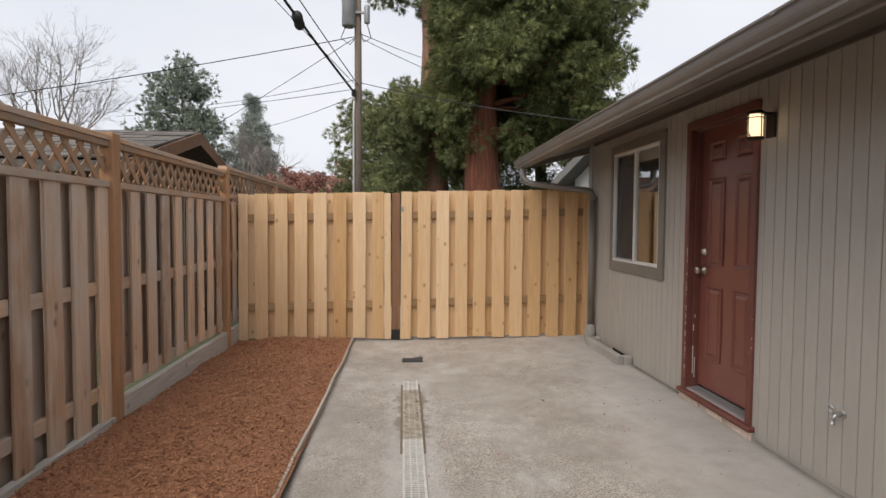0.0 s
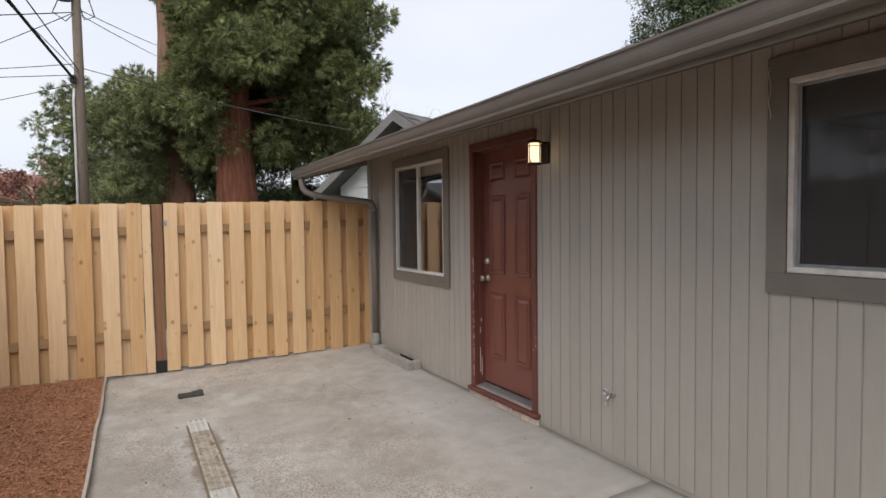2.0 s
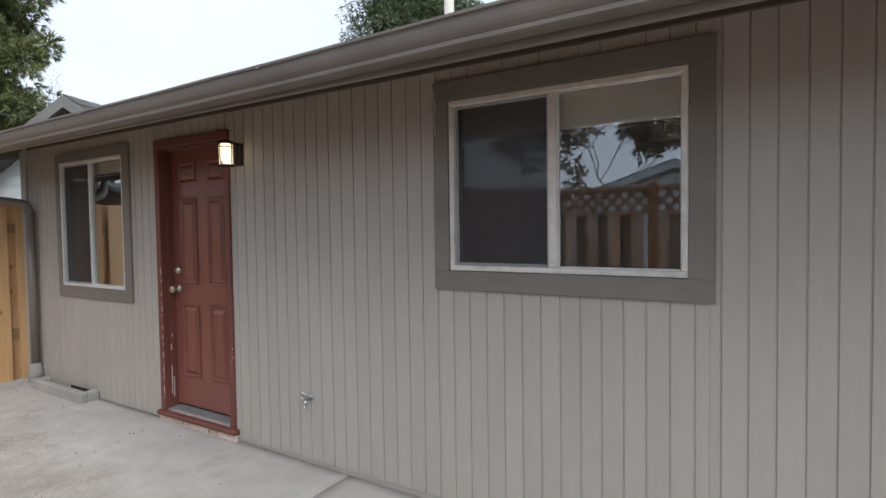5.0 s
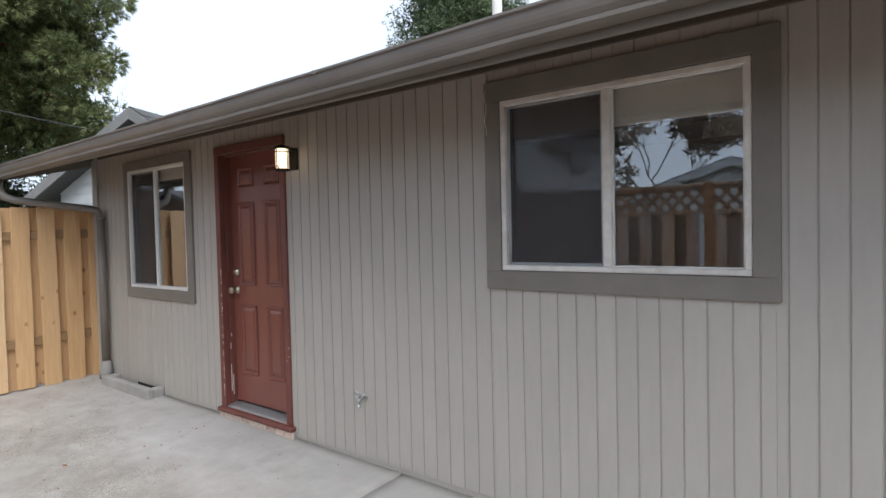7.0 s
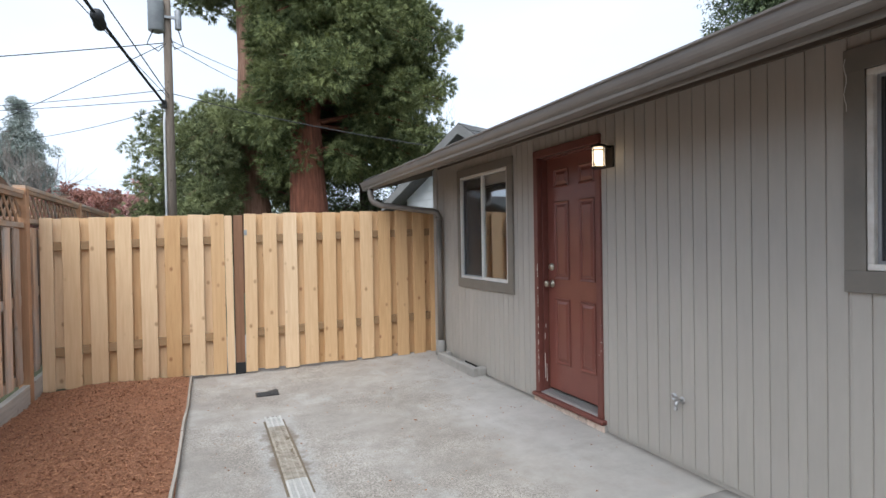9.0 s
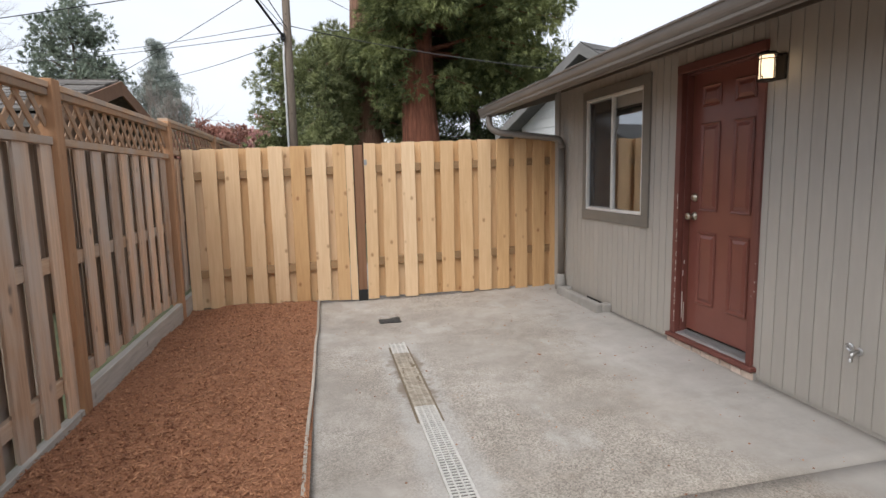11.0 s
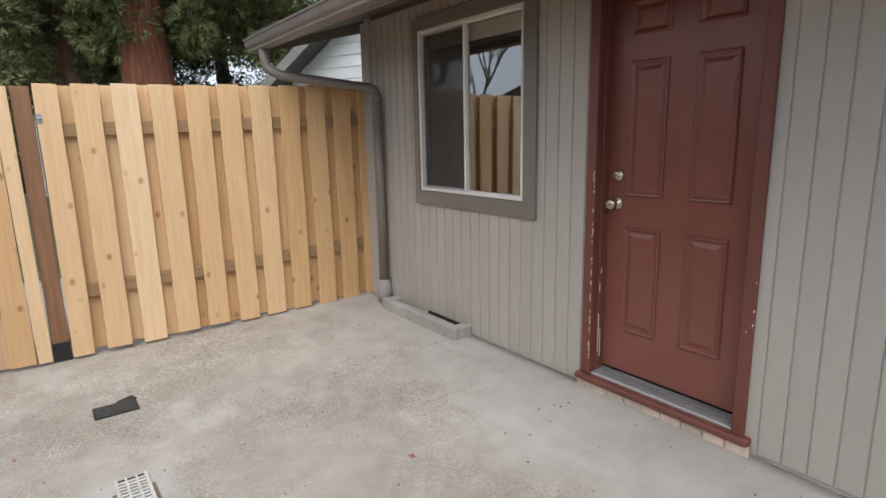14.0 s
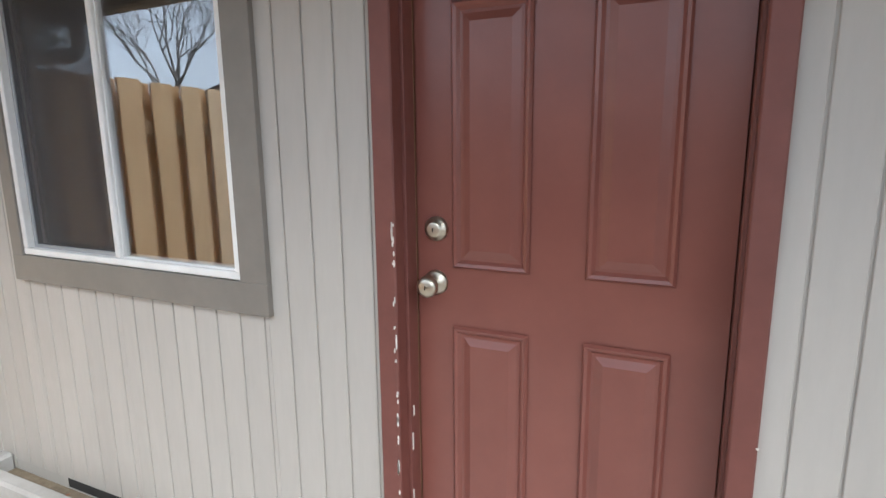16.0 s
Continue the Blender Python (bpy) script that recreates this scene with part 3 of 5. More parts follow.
def sliding_window(name, w, worn):
    """Vinyl slider: fixed pane, sash with an insect screen, painted wood trim round it."""
    (y0, y1), (z0, z1) = w["y"], w["z"]
    mat_f = M_VWORN if worn else M_VINYL
    win = thing(name, (WALL_X, (y0 + y1) / 2, z0), "white framed sliding window with an insect screen over one half", "window", kind="structure")
    f, x0, x1 = (0.028 if worn else 0.024), WALL_X - 0.012, WALL_X + 0.075
    half = 0.022 if worn else 0.012
    fr = box("window_frame", (x0, x1), (y0, y1), (z0, z0 + f), mat_f, win, 0.003, "white window frame")
    box("frame_head", (x0, x1), (y0, y1), (z1 - f, z1), mat_f, win, 0.003)
    box("frame_side", (x0, x1), (y0, y0 + f), (z0 + f, z1 - f), mat_f, win, 0.003)
    box("frame_side", (x0, x1), (y1 - f, y1), (z0 + f, z1 - f), mat_f, win, 0.003)
    ym = (y0 + y1) / 2 + 0.015
    box("meeting_stile", (x0 + 0.004, WALL_X + 0.032), (ym - half, ym + half), (z0 + f, z1 - f), mat_f, win, 0.004)
    # screened sash on the far side, glazed one on the near side
    for (a, b), xx in (((ym + half, y1 - f), 0.014), ((y0 + f, ym - half), 0.004)):
        s = 0.014 if xx > 0.01 else 0.006
        for yy in ((a, a + s), (b - s, b)):
            box("sash_stile", (WALL_X + xx, WALL_X + xx + 0.025), yy, (z0 + f, z1 - f), M_VINYL if xx < 0.01 else M_GALV, win, 0.002)
        for zz in ((z0 + f, z0 + f + s), (z1 - f - s, z1 - f)):
            box("sash_rail", (WALL_X + xx, WALL_X + xx + 0.025), (a + s, b - s), zz, M_VINYL if xx < 0.01 else M_GALV, win, 0.002)
        gx = WALL_X + (0.014 if xx < 0.01 else 0.048)
        g = box("pane", (gx, gx + 0.004), (a + s, b - s), (z0 + f + s, z1 - f - s), M_GLASS, win, 0.0, "clear reflective glass pane")
        g.visible_shadow = False
    box("insect_screen", (WALL_X + 0.02, WALL_X + 0.022), (ym + half + 0.014, y1 - f - 0.014), (z0 + f + 0.014, z1 - f - 0.014), M_SCREEN, win, 0.0, "fine dark insect screen")
    (a, b), (c, d) = w["ty"], w["tz"]
    tr = thing("trim", (WALL_X, (a + b) / 2, c), "dark taupe painted wood trim round a window", "window trim", kind="structure")
    box("trim_board", (WALL_X - 0.02, WALL_X + 0.03), (a, b), (c, z0 - 0.002), M_TRIM, tr, 0.0015)
    box("trim_board", (WALL_X - 0.02, WALL_X + 0.03), (a, b), (z1 + 0.002, d), M_TRIM, tr, 0.0015)
    box("trim_board", (WALL_X - 0.019, WALL_X + 0.03), (a, y0 - 0.002), (z0 - 0.002, z1 + 0.002), M_TRIM, tr, 0.0015)
    box("trim_board", (WALL_X - 0.019, WALL_X + 0.03), (y1 + 0.002, b), (z0 - 0.002, z1 + 0.002), M_TRIM, tr, 0.0015)
    # raised roller blind behind the glass
    bl = thing("roller_blind", (WALL_X + 0.1, (y0 + y1) / 2, z1 - 0.25), "beige roller blind pulled up behind the window glass", "blind")
    drop = 0.20 if worn else 0.13
    ye = y1 - 0.04
    part("roll", tube_bm([(0, y0 + 0.03, 0), (0, y1 - 0.03, 0)], 0.028, 12), M_BLIND, bl, at=(WALL_X + 0.115, 0, z1 - 0.03))
    box("cloth", (WALL_X + 0.058, WALL_X + 0.060), (y0 + 0.04, ye), (z1 - drop, z1 - 0.03), M_BLIND, bl)
    # black strip directly below the cloth
    box("hem_bar", (WALL_X + 0.056, WALL_X + 0.066), (y0 + 0.04, ye), (z1 - drop - 0.022, z1 - drop), M_BLACK, bl, 0.003, "black strip along the lower edge of the blind")
    box("valance", (WALL_X + 0.055, WALL_X + 0.0575), (y0 + 0.04, ye), (z1 - 0.085, z1 - 0.03), M_BLIND, bl)
    return win


sliding_window("window_1", W1, False)
sliding_window("window_2", W2, True)

# ---- door ----
door_way = thing("door_frame", (WALL_X, 3.88, 0.15), "worn barn red door casing with chipped paint", "door frame", kind="structure")
(dy0, dy1), (dz0, dz1), (cy0, cy1), (cz0, cz1) = DOOR["y"], DOOR["z"], DOOR["cy"], DOOR["cz"]
box("casing", (WALL_X - 0.02, WALL_X + 0.03), (dy1 - 0.004, cy1), (cz0, dz1), M_REDW, door_way, 0.004)
box("casing", (WALL_X - 0.02, WALL_X + 0.03), (cy0, dy0 + 0.004), (cz0, dz1), M_REDW, door_way, 0.004)
box("casing_head", (WALL_X - 0.022, WALL_X + 0.03), (cy0, cy1), (dz1, cz1), M_REDW, door_way, 0.004)
box("jamb", (WALL_X + 0.03, WALL_X + 0.15), (dy1 - 0.012, dy1 + 0.02), (dz0 - 0.02, dz1), M_REDW, door_way, 0.002)
box("jamb", (WALL_X + 0.03, WALL_X + 0.15), (dy0 - 0.02, dy0 + 0.012), (dz0 - 0.02, dz1), M_REDW, door_way, 0.002)
box("jamb_head", (WALL_X + 0.03, WALL_X + 0.15), (dy0, dy1), (dz1 - 0.012, dz1 + 0.02), M_REDW, door_way, 0.002)
box("weather_strip", (WALL_X + 0.082, WALL_X + 0.097), (dy1 - 0.018, dy1 - 0.012), (dz0, dz1 - 0.012), M_GPOST, door_way)
random.seed(5)
for k in range(46):
    left = random.random() < 0.8
    zc = 0.2 + 1.05 * random.random() ** 1.2
    hh = random.choice((0.006, 0.01, 0.014, 0.02, 0.045)) if left else random.choice((0.005, 0.008, 0.013))
    yc = dy1 - 0.001 + 0.006 * random.random() if left else cy0 + random.choice((0.003, 0.05)) * random.random()
    lathe = lathe_bm([(0.5, -0.5), (0.5, 0.5)], 7, m=Matrix.Diagonal((hh, 0.003 + 0.004 * random.random(), 0.0014, 1)))
    o_ = part("paint_chip", lathe, M_CHIP, door_way, at=(WALL_X - 0.0205, yc, zc))
    o_.rotation_euler = (0, radians(90), 0)
for zc, hh, xo in ((0.36, 0.22, 0.034), (0.30, 0.16, 0.05), (0.62, 0.05, 0.036), (0.71, 0.03, 0.045)):
    box("bare_strip", (WALL_X + xo, WALL_X + xo + 0.006), (dy1 - 0.0135, dy1 - 0.0115), (zc - hh / 2, zc + hh / 2), M_CHIP, door_way)

door = thing("door_1", (WALL_X + 0.1, dy0, dz0), "closed barn red six panel entry door", "door", kind="structure")
DX = WALL_X + 0.082
COLS, ROWSZ = ((3.605, 3.805), (3.943, 4.15)), ((0.40, 0.965), (1.125, 1.785), (1.905, 2.06))
slab_bm = box_bm(0.042, dy1 - dy0 - 0.03, dz1 - dz0 - 0.018)
part("door_leaf", slab_bm, M_RED, door, at=(DX + 0.021, (dy0 + dy1) / 2, (dz0 + dz1) / 2))


def panel_bm(w, h):
    """Raised moulding ring, valley and a raised field, seen along x."""
    bm, rows = bmesh.new(), []
    for inset, out in ((0.0, 0.0), (0.006, -0.007), (0.014, -0.004), (0.022, 0.005), (0.03, 0.004), (0.05, -0.004)):
        a, b = w / 2 - inset, h / 2 - inset
        rows.append([bm.verts.new((out, p * a, q * b)) for p, q in ((-1, -1), (1, -1), (1, 1), (-1, 1))])
    for r0, r1 in zip(rows, rows[1:]):
        for i in range(4):
            bm.faces.new((r0[i], r0[(i + 1) % 4], r1[(i + 1) % 4], r1[i]))
    bm.faces.new(rows[-1])
    bmesh.ops.recalc_face_normals(bm, faces=bm.faces)
    return bm


for ya, yb in COLS:
    for za, zb in ROWSZ:
        part("panel", panel_bm(yb - ya, zb - za), M_RED, door, at=(DX - 0.0055, (ya + yb) / 2, (za + zb) / 2))
FACE = pose(0, 0, 0, 0, -90, 0)
dead = part("deadbolt", lathe_bm([(0.033, 0), (0.033, 0.008), (0.029, 0.014), (0.024, 0.016), (0.022, 0.026), (0.015, 0.028)], 20, m=FACE), M_NICKEL, door, "satin nickel deadbolt", (DX, 4.197, 1.226), True)
part("key_slot", box_bm(0.002, 0.003, 0.011), M_BLACK, dead, at=(DX - 0.029, 4.197, 1.226))
knob = part("door_knob", lathe_bm([(0.034, 0), (0.034, 0.006), (0.028, 0.011), (0.013, 0.016), (0.012, 0.034), (0.024, 0.042), (0.029, 0.054), (0.027, 0.066), (0.017, 0.072)], 22, m=FACE), M_NICKEL, door, "satin nickel door knob", (DX, 4.2, 1.08), True)
part("key_slot", box_bm(0.002, 0.003, 0.011), M_BLACK, knob, at=(DX - 0.073, 4.2, 1.08))
part("paint_chip", lathe_bm([(0.006, 0), (0.004, 0.0015)], 8, m=FACE), M_CHIP, door, at=(DX - 0.001, 4.03, 1.39)).scale = (1, 1.3, 0.6)

sill = thing("threshold", (WALL_X, 3.88, 0.04), "ribbed aluminium threshold over a red wood sill and brick course", "door sill", kind="structure")
part("wood_sill", box_bm(0.06, 0.955, 0.034, 0.008), M_REDW, sill, "chipped red wood sill", (WALL_X - 0.02, 3.872, 0.110))
box("metal_threshold", (WALL_X - 0.004, WALL_X + 0.14), (dy0 - 0.0, dy1 + 0.0), (0.116, 0.136), M_ALU, sill, 0.002, "ribbed aluminium threshold")
for k in range(7):
    xx = WALL_X + 0.004 + 0.0135 * k
    box("rib", (xx, xx + 0.006), (dy0 + 0.012, dy1 - 0.012), (0.136, 0.142 + 0.002 * k), M_ALU, sill)
bx = bmesh.new()
brick_me = mesh_of(box_bm(0.05, 0.098, 0.066, 0.004), "brick", M_BRICK)
for k in range(9):
    piece("brick", brick_me, sill, (WALL_X - 0.006 + 0.003 * (k % 3 - 1), 3.442 + 0.107 * k, 0.057))
box("mortar", (WALL_X - 0.022, WALL_X + 0.012), (3.39, 4.345), (0.0, 0.09), M_CURB, sill)

# ---- eave: soffit, fascia, gutter, roof ----
SAG = lambda y: (-0.022 if y > 4.0 else 0.018) * min(1.0, abs(y - 4.0) / 3.0) ** 2 - 0.008
# soffit and frieze share the colour that has the eave shade in it
soff = bmesh.new()
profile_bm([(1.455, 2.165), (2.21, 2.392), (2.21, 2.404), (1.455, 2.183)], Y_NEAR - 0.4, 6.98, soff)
tagged(part("ceiling_soffit", soff, M_SOFFIT_SHADED), "taupe painted sloping soffit boards, darkened for the shade under the eave", "soffit", kind="structure")
tagged(box("frieze_board", (WALL_X - 0.02, WALL_X - 0.001), (Y_NEAR, Y_FAR - 0.095), (2.352, 2.388), M_SOFFIT_SHADED, None, 0.003), "painted frieze board at the top of the wall, eave shade in its colour", "frieze board", kind="structure")
tagged(box("fascia", (1.432, 1.455), (Y_NEAR - 0.4, 7.0), (2.128, 2.245), M_TRIM, None, 0.003), "brown painted fascia board", "fascia", kind="structure")

gut = thing("gutter", (1.39, 1.0, 2.12), "brown enamelled metal eaves gutter along the roof edge", "gutter", kind="structure")
bm, prof = bmesh.new(), [(1.43, 2.239), (1.43, 2.144), (1.366, 2.144), (1.352, 2.148), (1.350, 2.161), (1.356, 2.165), (1.350, 2.172), (1.341, 2.181), (1.335, 2.194), (1.331, 2.209), (1.329, 2.227), (1.317, 2.231), (1.316, 2.24), (1.326, 2.243), (1.334, 2.239), (1.337, 2.209), (1.36, 2.17), (1.372, 2.15), (1.424, 2.15), (1.424, 2.239)]
ys = [Y_NEAR - 0.4 + (7.03 - Y_NEAR + 0.4) * k / 48 for k in range(49)]
rows = [[bm.verts.new((x, y, z + SAG(y) + 0.002 * noise.noise((0, y * 2.3, 0)))) for x, z in prof] for y in ys]
for a, b in zip(rows, rows[1:]):
    for i in range(len(prof)):
        j = (i + 1) % len(prof)
        bm.faces.new((a[i], a[j], b[j], b[i]))
bmesh.ops.recalc_face_normals(bm, faces=bm.faces)
part("channel", bm, M_GUTTER, gut)
part("end_cap", profile_bm([(1.428, 2.236), (1.428, 2.144), (1.363, 2.144), (1.35, 2.166), (1.332, 2.21), (1.33, 2.236)], 7.03, 7.036), M_GUTTER, gut, at=(0, 0, SAG(7.0)))
for yy in (5.1, 3.6, 2.05, 0.5):
    box("seam", (1.317, 1.325), (yy - 0.015, yy + 0.015), (2.224 + SAG(yy), 2.242 + SAG(yy)), M_GUTTER, gut, 0.002)

pipe = thing("downspout", (2.13, 6.4, 0.1), "brown metal downspout with an offset elbow at the house corner", "downspout")
part("offset_pipe", tube_bm([(1.395, 6.8, 2.15), (1.395, 6.8, 2.06), (1.40, 6.79, 2.0), (1.43, 6.77, 1.955), (1.5, 6.73, 1.92), (1.98, 6.5, 1.845), (2.07, 6.45, 1.832), (2.118, 6.425, 1.815), (2.137, 6.415, 1.77), (2.14, 6.415, 1.70)], 0.037, 12), M_GUTTER, pipe, smooth=True)
part("down_pipe", tube_bm([(2.142, 6.415, 1.72), (2.142, 6.415, 0.22)], 0.039, 12), M_GUTTER, pipe, smooth=True)
for zz in (1.74, 0.24):
    part("collar", lathe_bm([(0.043, -0.02), (0.045, 0), (0.043, 0.02)], 14), M_GUTTER, pipe, at=(2.142, 6.415, zz), smooth=True)
part("drain_boot", lathe_bm([(0.062, 0.02), (0.064, 0.12), (0.055, 0.135), (0.056, 0.175), (0.048, 0.185), (0.046, 0.2)], 16), M_CURB, pipe, "grey plastic drain boot", (2.14, 6.415, 0.055), True)

roof = thing("roof", (5.0, 1.0, 2.3), "low pitched roof with grey asphalt shingles", "roof", kind="structure")
part("roof_deck", profile_bm([(1.40, 2.245), (6.2, 3.445), (11.0, 2.245), (11.0, 2.2), (6.2, 3.4), (2.3, 2.425), (1.46, 2.215)], Y_NEAR - 0.4, 7.0), M_SHINGLE, roof)
box("barge_board", (1.46, 1.5), (7.003, 7.03), (2.12, 2.2), M_TRIM, roof)
part("barge_board", profile_bm([(1.46, 2.12), (6.2, 3.30), (6.2, 3.43), (1.46, 2.245)], 7.003, 7.03), M_TRIM, roof)
random.seed(11)
tab = mesh_of(box_bm(0.29, 0.316, 0.007, 0.0), "shingle", M_SHINGLE)
for k in range(38):
    for r_ in range(3):
        xx = 1.50 + 0.145 * r_
        o = piece("shingle", tab, roof, (xx + random.uniform(-0.008, 0.008), 6.85 - 0.321 * k + (0.16 if r_ % 2 else 0), 2.275 + 0.25 * (xx - 1.5) + 0.004 * random.random()), (0, -math.atan(0.25) + radians(random.uniform(-0.5, 1.4)), radians(random.uniform(-0.6, 0.6))))
vent = thing("roof_vent_pipe", (4.06, 2.76, 2.9), "pale plastic vent pipe standing on the roof", "vent pipe")
part("pipe", lathe_bm([(0.045, -0.05), (0.045, 0.72), (0.036, 0.72), (0.036, 0.6)], 14), M_BLIND, vent, at=(4.06, 2.76, 2.9))
part("flashing", lathe_bm([(0.13, 0), (0.06, 0.06), (0.047, 0.1)], 14), M_GALV, vent, at=(4.06, 2.76, 2.9))

# ---- new cedar gate and fence panel ----
random.seed(21)
gate_top = lambda x: 1.808 + 0.0265 * (x + 0.15)
gate_low = lambda x: 0.035 + 0.012 * max(0.0, x)


def shadow_board(name, parent, x0, x1, y, z0, z1, material, thick=0.018):
    bm_ = box_bm(x1 - x0, thick, z1 - z0, 0.002)
    for k in range(1, 8):
        bmesh.ops.bisect_plane(bm_, geom=bm_.verts[:] + bm_.edges[:] + bm_.faces[:], plane_co=(0, 0, (z1 - z0) * (k / 8 - 0.5)), plane_no=(0, 0, 1))
    seed_ = random.random() * 50
    for v_ in bm_.verts:
        v_.co.x += 0.006 * noise.noise((v_.co.z * 2.4, seed_, 4 if v_.co.x > 0 else 0))
        v_.co.y += 0.003 * noise.noise((v_.co.z * 1.7, seed_, 9))
    o = part(name, bm_, material, parent, at=((x0 + x1) / 2, y, (z0 + z1) / 2))
    o.rotation_euler = (radians(random.uniform(-0.25, 0.25)), radians(random.uniform(-0.35, 0.35)), radians(random.uniform(-0.8, 0.8)))
    return o


def cedar_panel(name, label, edges, x0, x1):
    """Boards on both faces of two rails; edges: where each gap between the front boards begins and ends."""
    th = thing(name, ((x0 + x1) / 2, GATE_Y, 0.03), label, "wooden gate")
    cut_ = [x0] + [v for e in edges for v in e] + [x1]
    for a, b in zip(cut_[0::2], cut_[1::2]):
        xm = (a + b) / 2
        shadow_board("board", th, a, b, GATE_Y + 0.009, gate_low(xm) + random.uniform(-0.012, 0.012), gate_top(xm) + random.uniform(-0.003, 0.004), M_CEDARO if random.random() < max(0.04, (xm - 0.9) * 0.55) else M_CEDAR)
    for a, b in edges:
        xm = (a + b) / 2
        shadow_board("back_board", th, xm - 0.075, xm + 0.075, GATE_Y + 0.071, gate_low(xm) + random.uniform(-0.012, 0.012), gate_top(xm) - 0.004 + random.uniform(-0.004, 0.003), M_CEDARO if random.random() < 0.4 else M_CEDAR)
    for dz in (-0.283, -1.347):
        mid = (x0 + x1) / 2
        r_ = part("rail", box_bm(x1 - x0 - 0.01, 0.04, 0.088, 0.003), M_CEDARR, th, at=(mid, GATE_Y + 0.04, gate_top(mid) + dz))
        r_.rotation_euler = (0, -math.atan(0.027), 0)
    return th


cedar_panel("cedar_gate", "new pale cedar board gate with staggered boards", [(-1.899 + 0.2305 * k, -1.899 + 0.2305 * k + 0.079) for k in range(7)], -2.008, -0.300)
cedar_panel("cedar_fence_panel", "new pale cedar fence panel with staggered boards", [(0.034 + 0.2262 * k, 0.034 + 0.2262 * k + 0.073) for k in range(10)], -0.094, 2.246)
strip = thing("gate_stop_board", (-0.225, GATE_Y, 0.04), "narrow pale cedar stop board beside the gate post", "board")
shadow_board("stop", strip, -0.294, -0.216, GATE_Y + 0.012, 0.03, 1.79, M_CEDAR)
gp = thing("gate_post", (-0.12, GATE_Y + 0.08, 0.0), "dark brown stained wooden gate post with a black steel foot", "post")
part("shaft", box_bm(0.1, 0.09, 1.655, 0.004), M_GPOST, gp, at=(-0.155, GATE_Y + 0.075, 0.9675))
part("steel_foot", box_bm(0.104, 0.094, 0.13, 0.003), M_BLACK, gp, "black steel post foot", (-0.155, GATE_Y + 0.075, 0.075))
latch = thing("gate_latch", (-0.072, GATE_Y, 1.60), "small zinc gate latch on the cedar boards", "latch")
part("plate", box_bm(0.03, 0.004, 0.06, 0.001), M_GALV, latch, at=(-0.078, GATE_Y - 0.002, 1.60))
part("bar", tube_bm([(-0.094, GATE_Y - 0.008, 1.597), (-0.064, GATE_Y - 0.008, 1.603)], 0.004, 8), M_GALV, latch)

# ---- old fence with lattice top ----
random.seed(31)
fence = thing("lattice_fence", (FENCE_X, 3.9, 0.0), "weathered brown board fence with a diagonal lattice top", "fence")
POSTS = [6.37 + 2.43 * k for k in range(-6, 5)]
post_me = mesh_of(box_bm(0.095, 0.1, 2.0, 0.004), "post", M_POSTW)
front_me = [mesh_of(box_bm(0.018, w_, 1.40, 0.002), "board", M_OLDW) for w_ in (0.146, 0.15, 0.141)]
# rear boards carry that shade in their colour
rear_me = [mesh_of(box_bm(0.018, w_, 1.40, 0.002), "back_board", M_OLDB_SHADE) for w_ in (0.25, 0.256, 0.246)]


def lattice_strips(y0, y1, z0, z1, layer):
    """Ends of the strips of one diagonal layer, clipped to the opening."""
    out, h, step = [], z1 - z0, 0.155
    for i in range(-int(h / step) - 1, int((y1 - y0) / step) + 2):
        s, e = y0 + i * step, y0 + i * step + h
        a, b = max(s, y0), min(e, y1)
        if b - a < 0.04:
            continue
        pa, pb = (a, z0 + a - s), (b, z0 + b - s)
        if layer:
            pa, pb = (a, z1 - (a - s)), (b, z1 - (b - s))
        out.append((pa, pb))
    return out


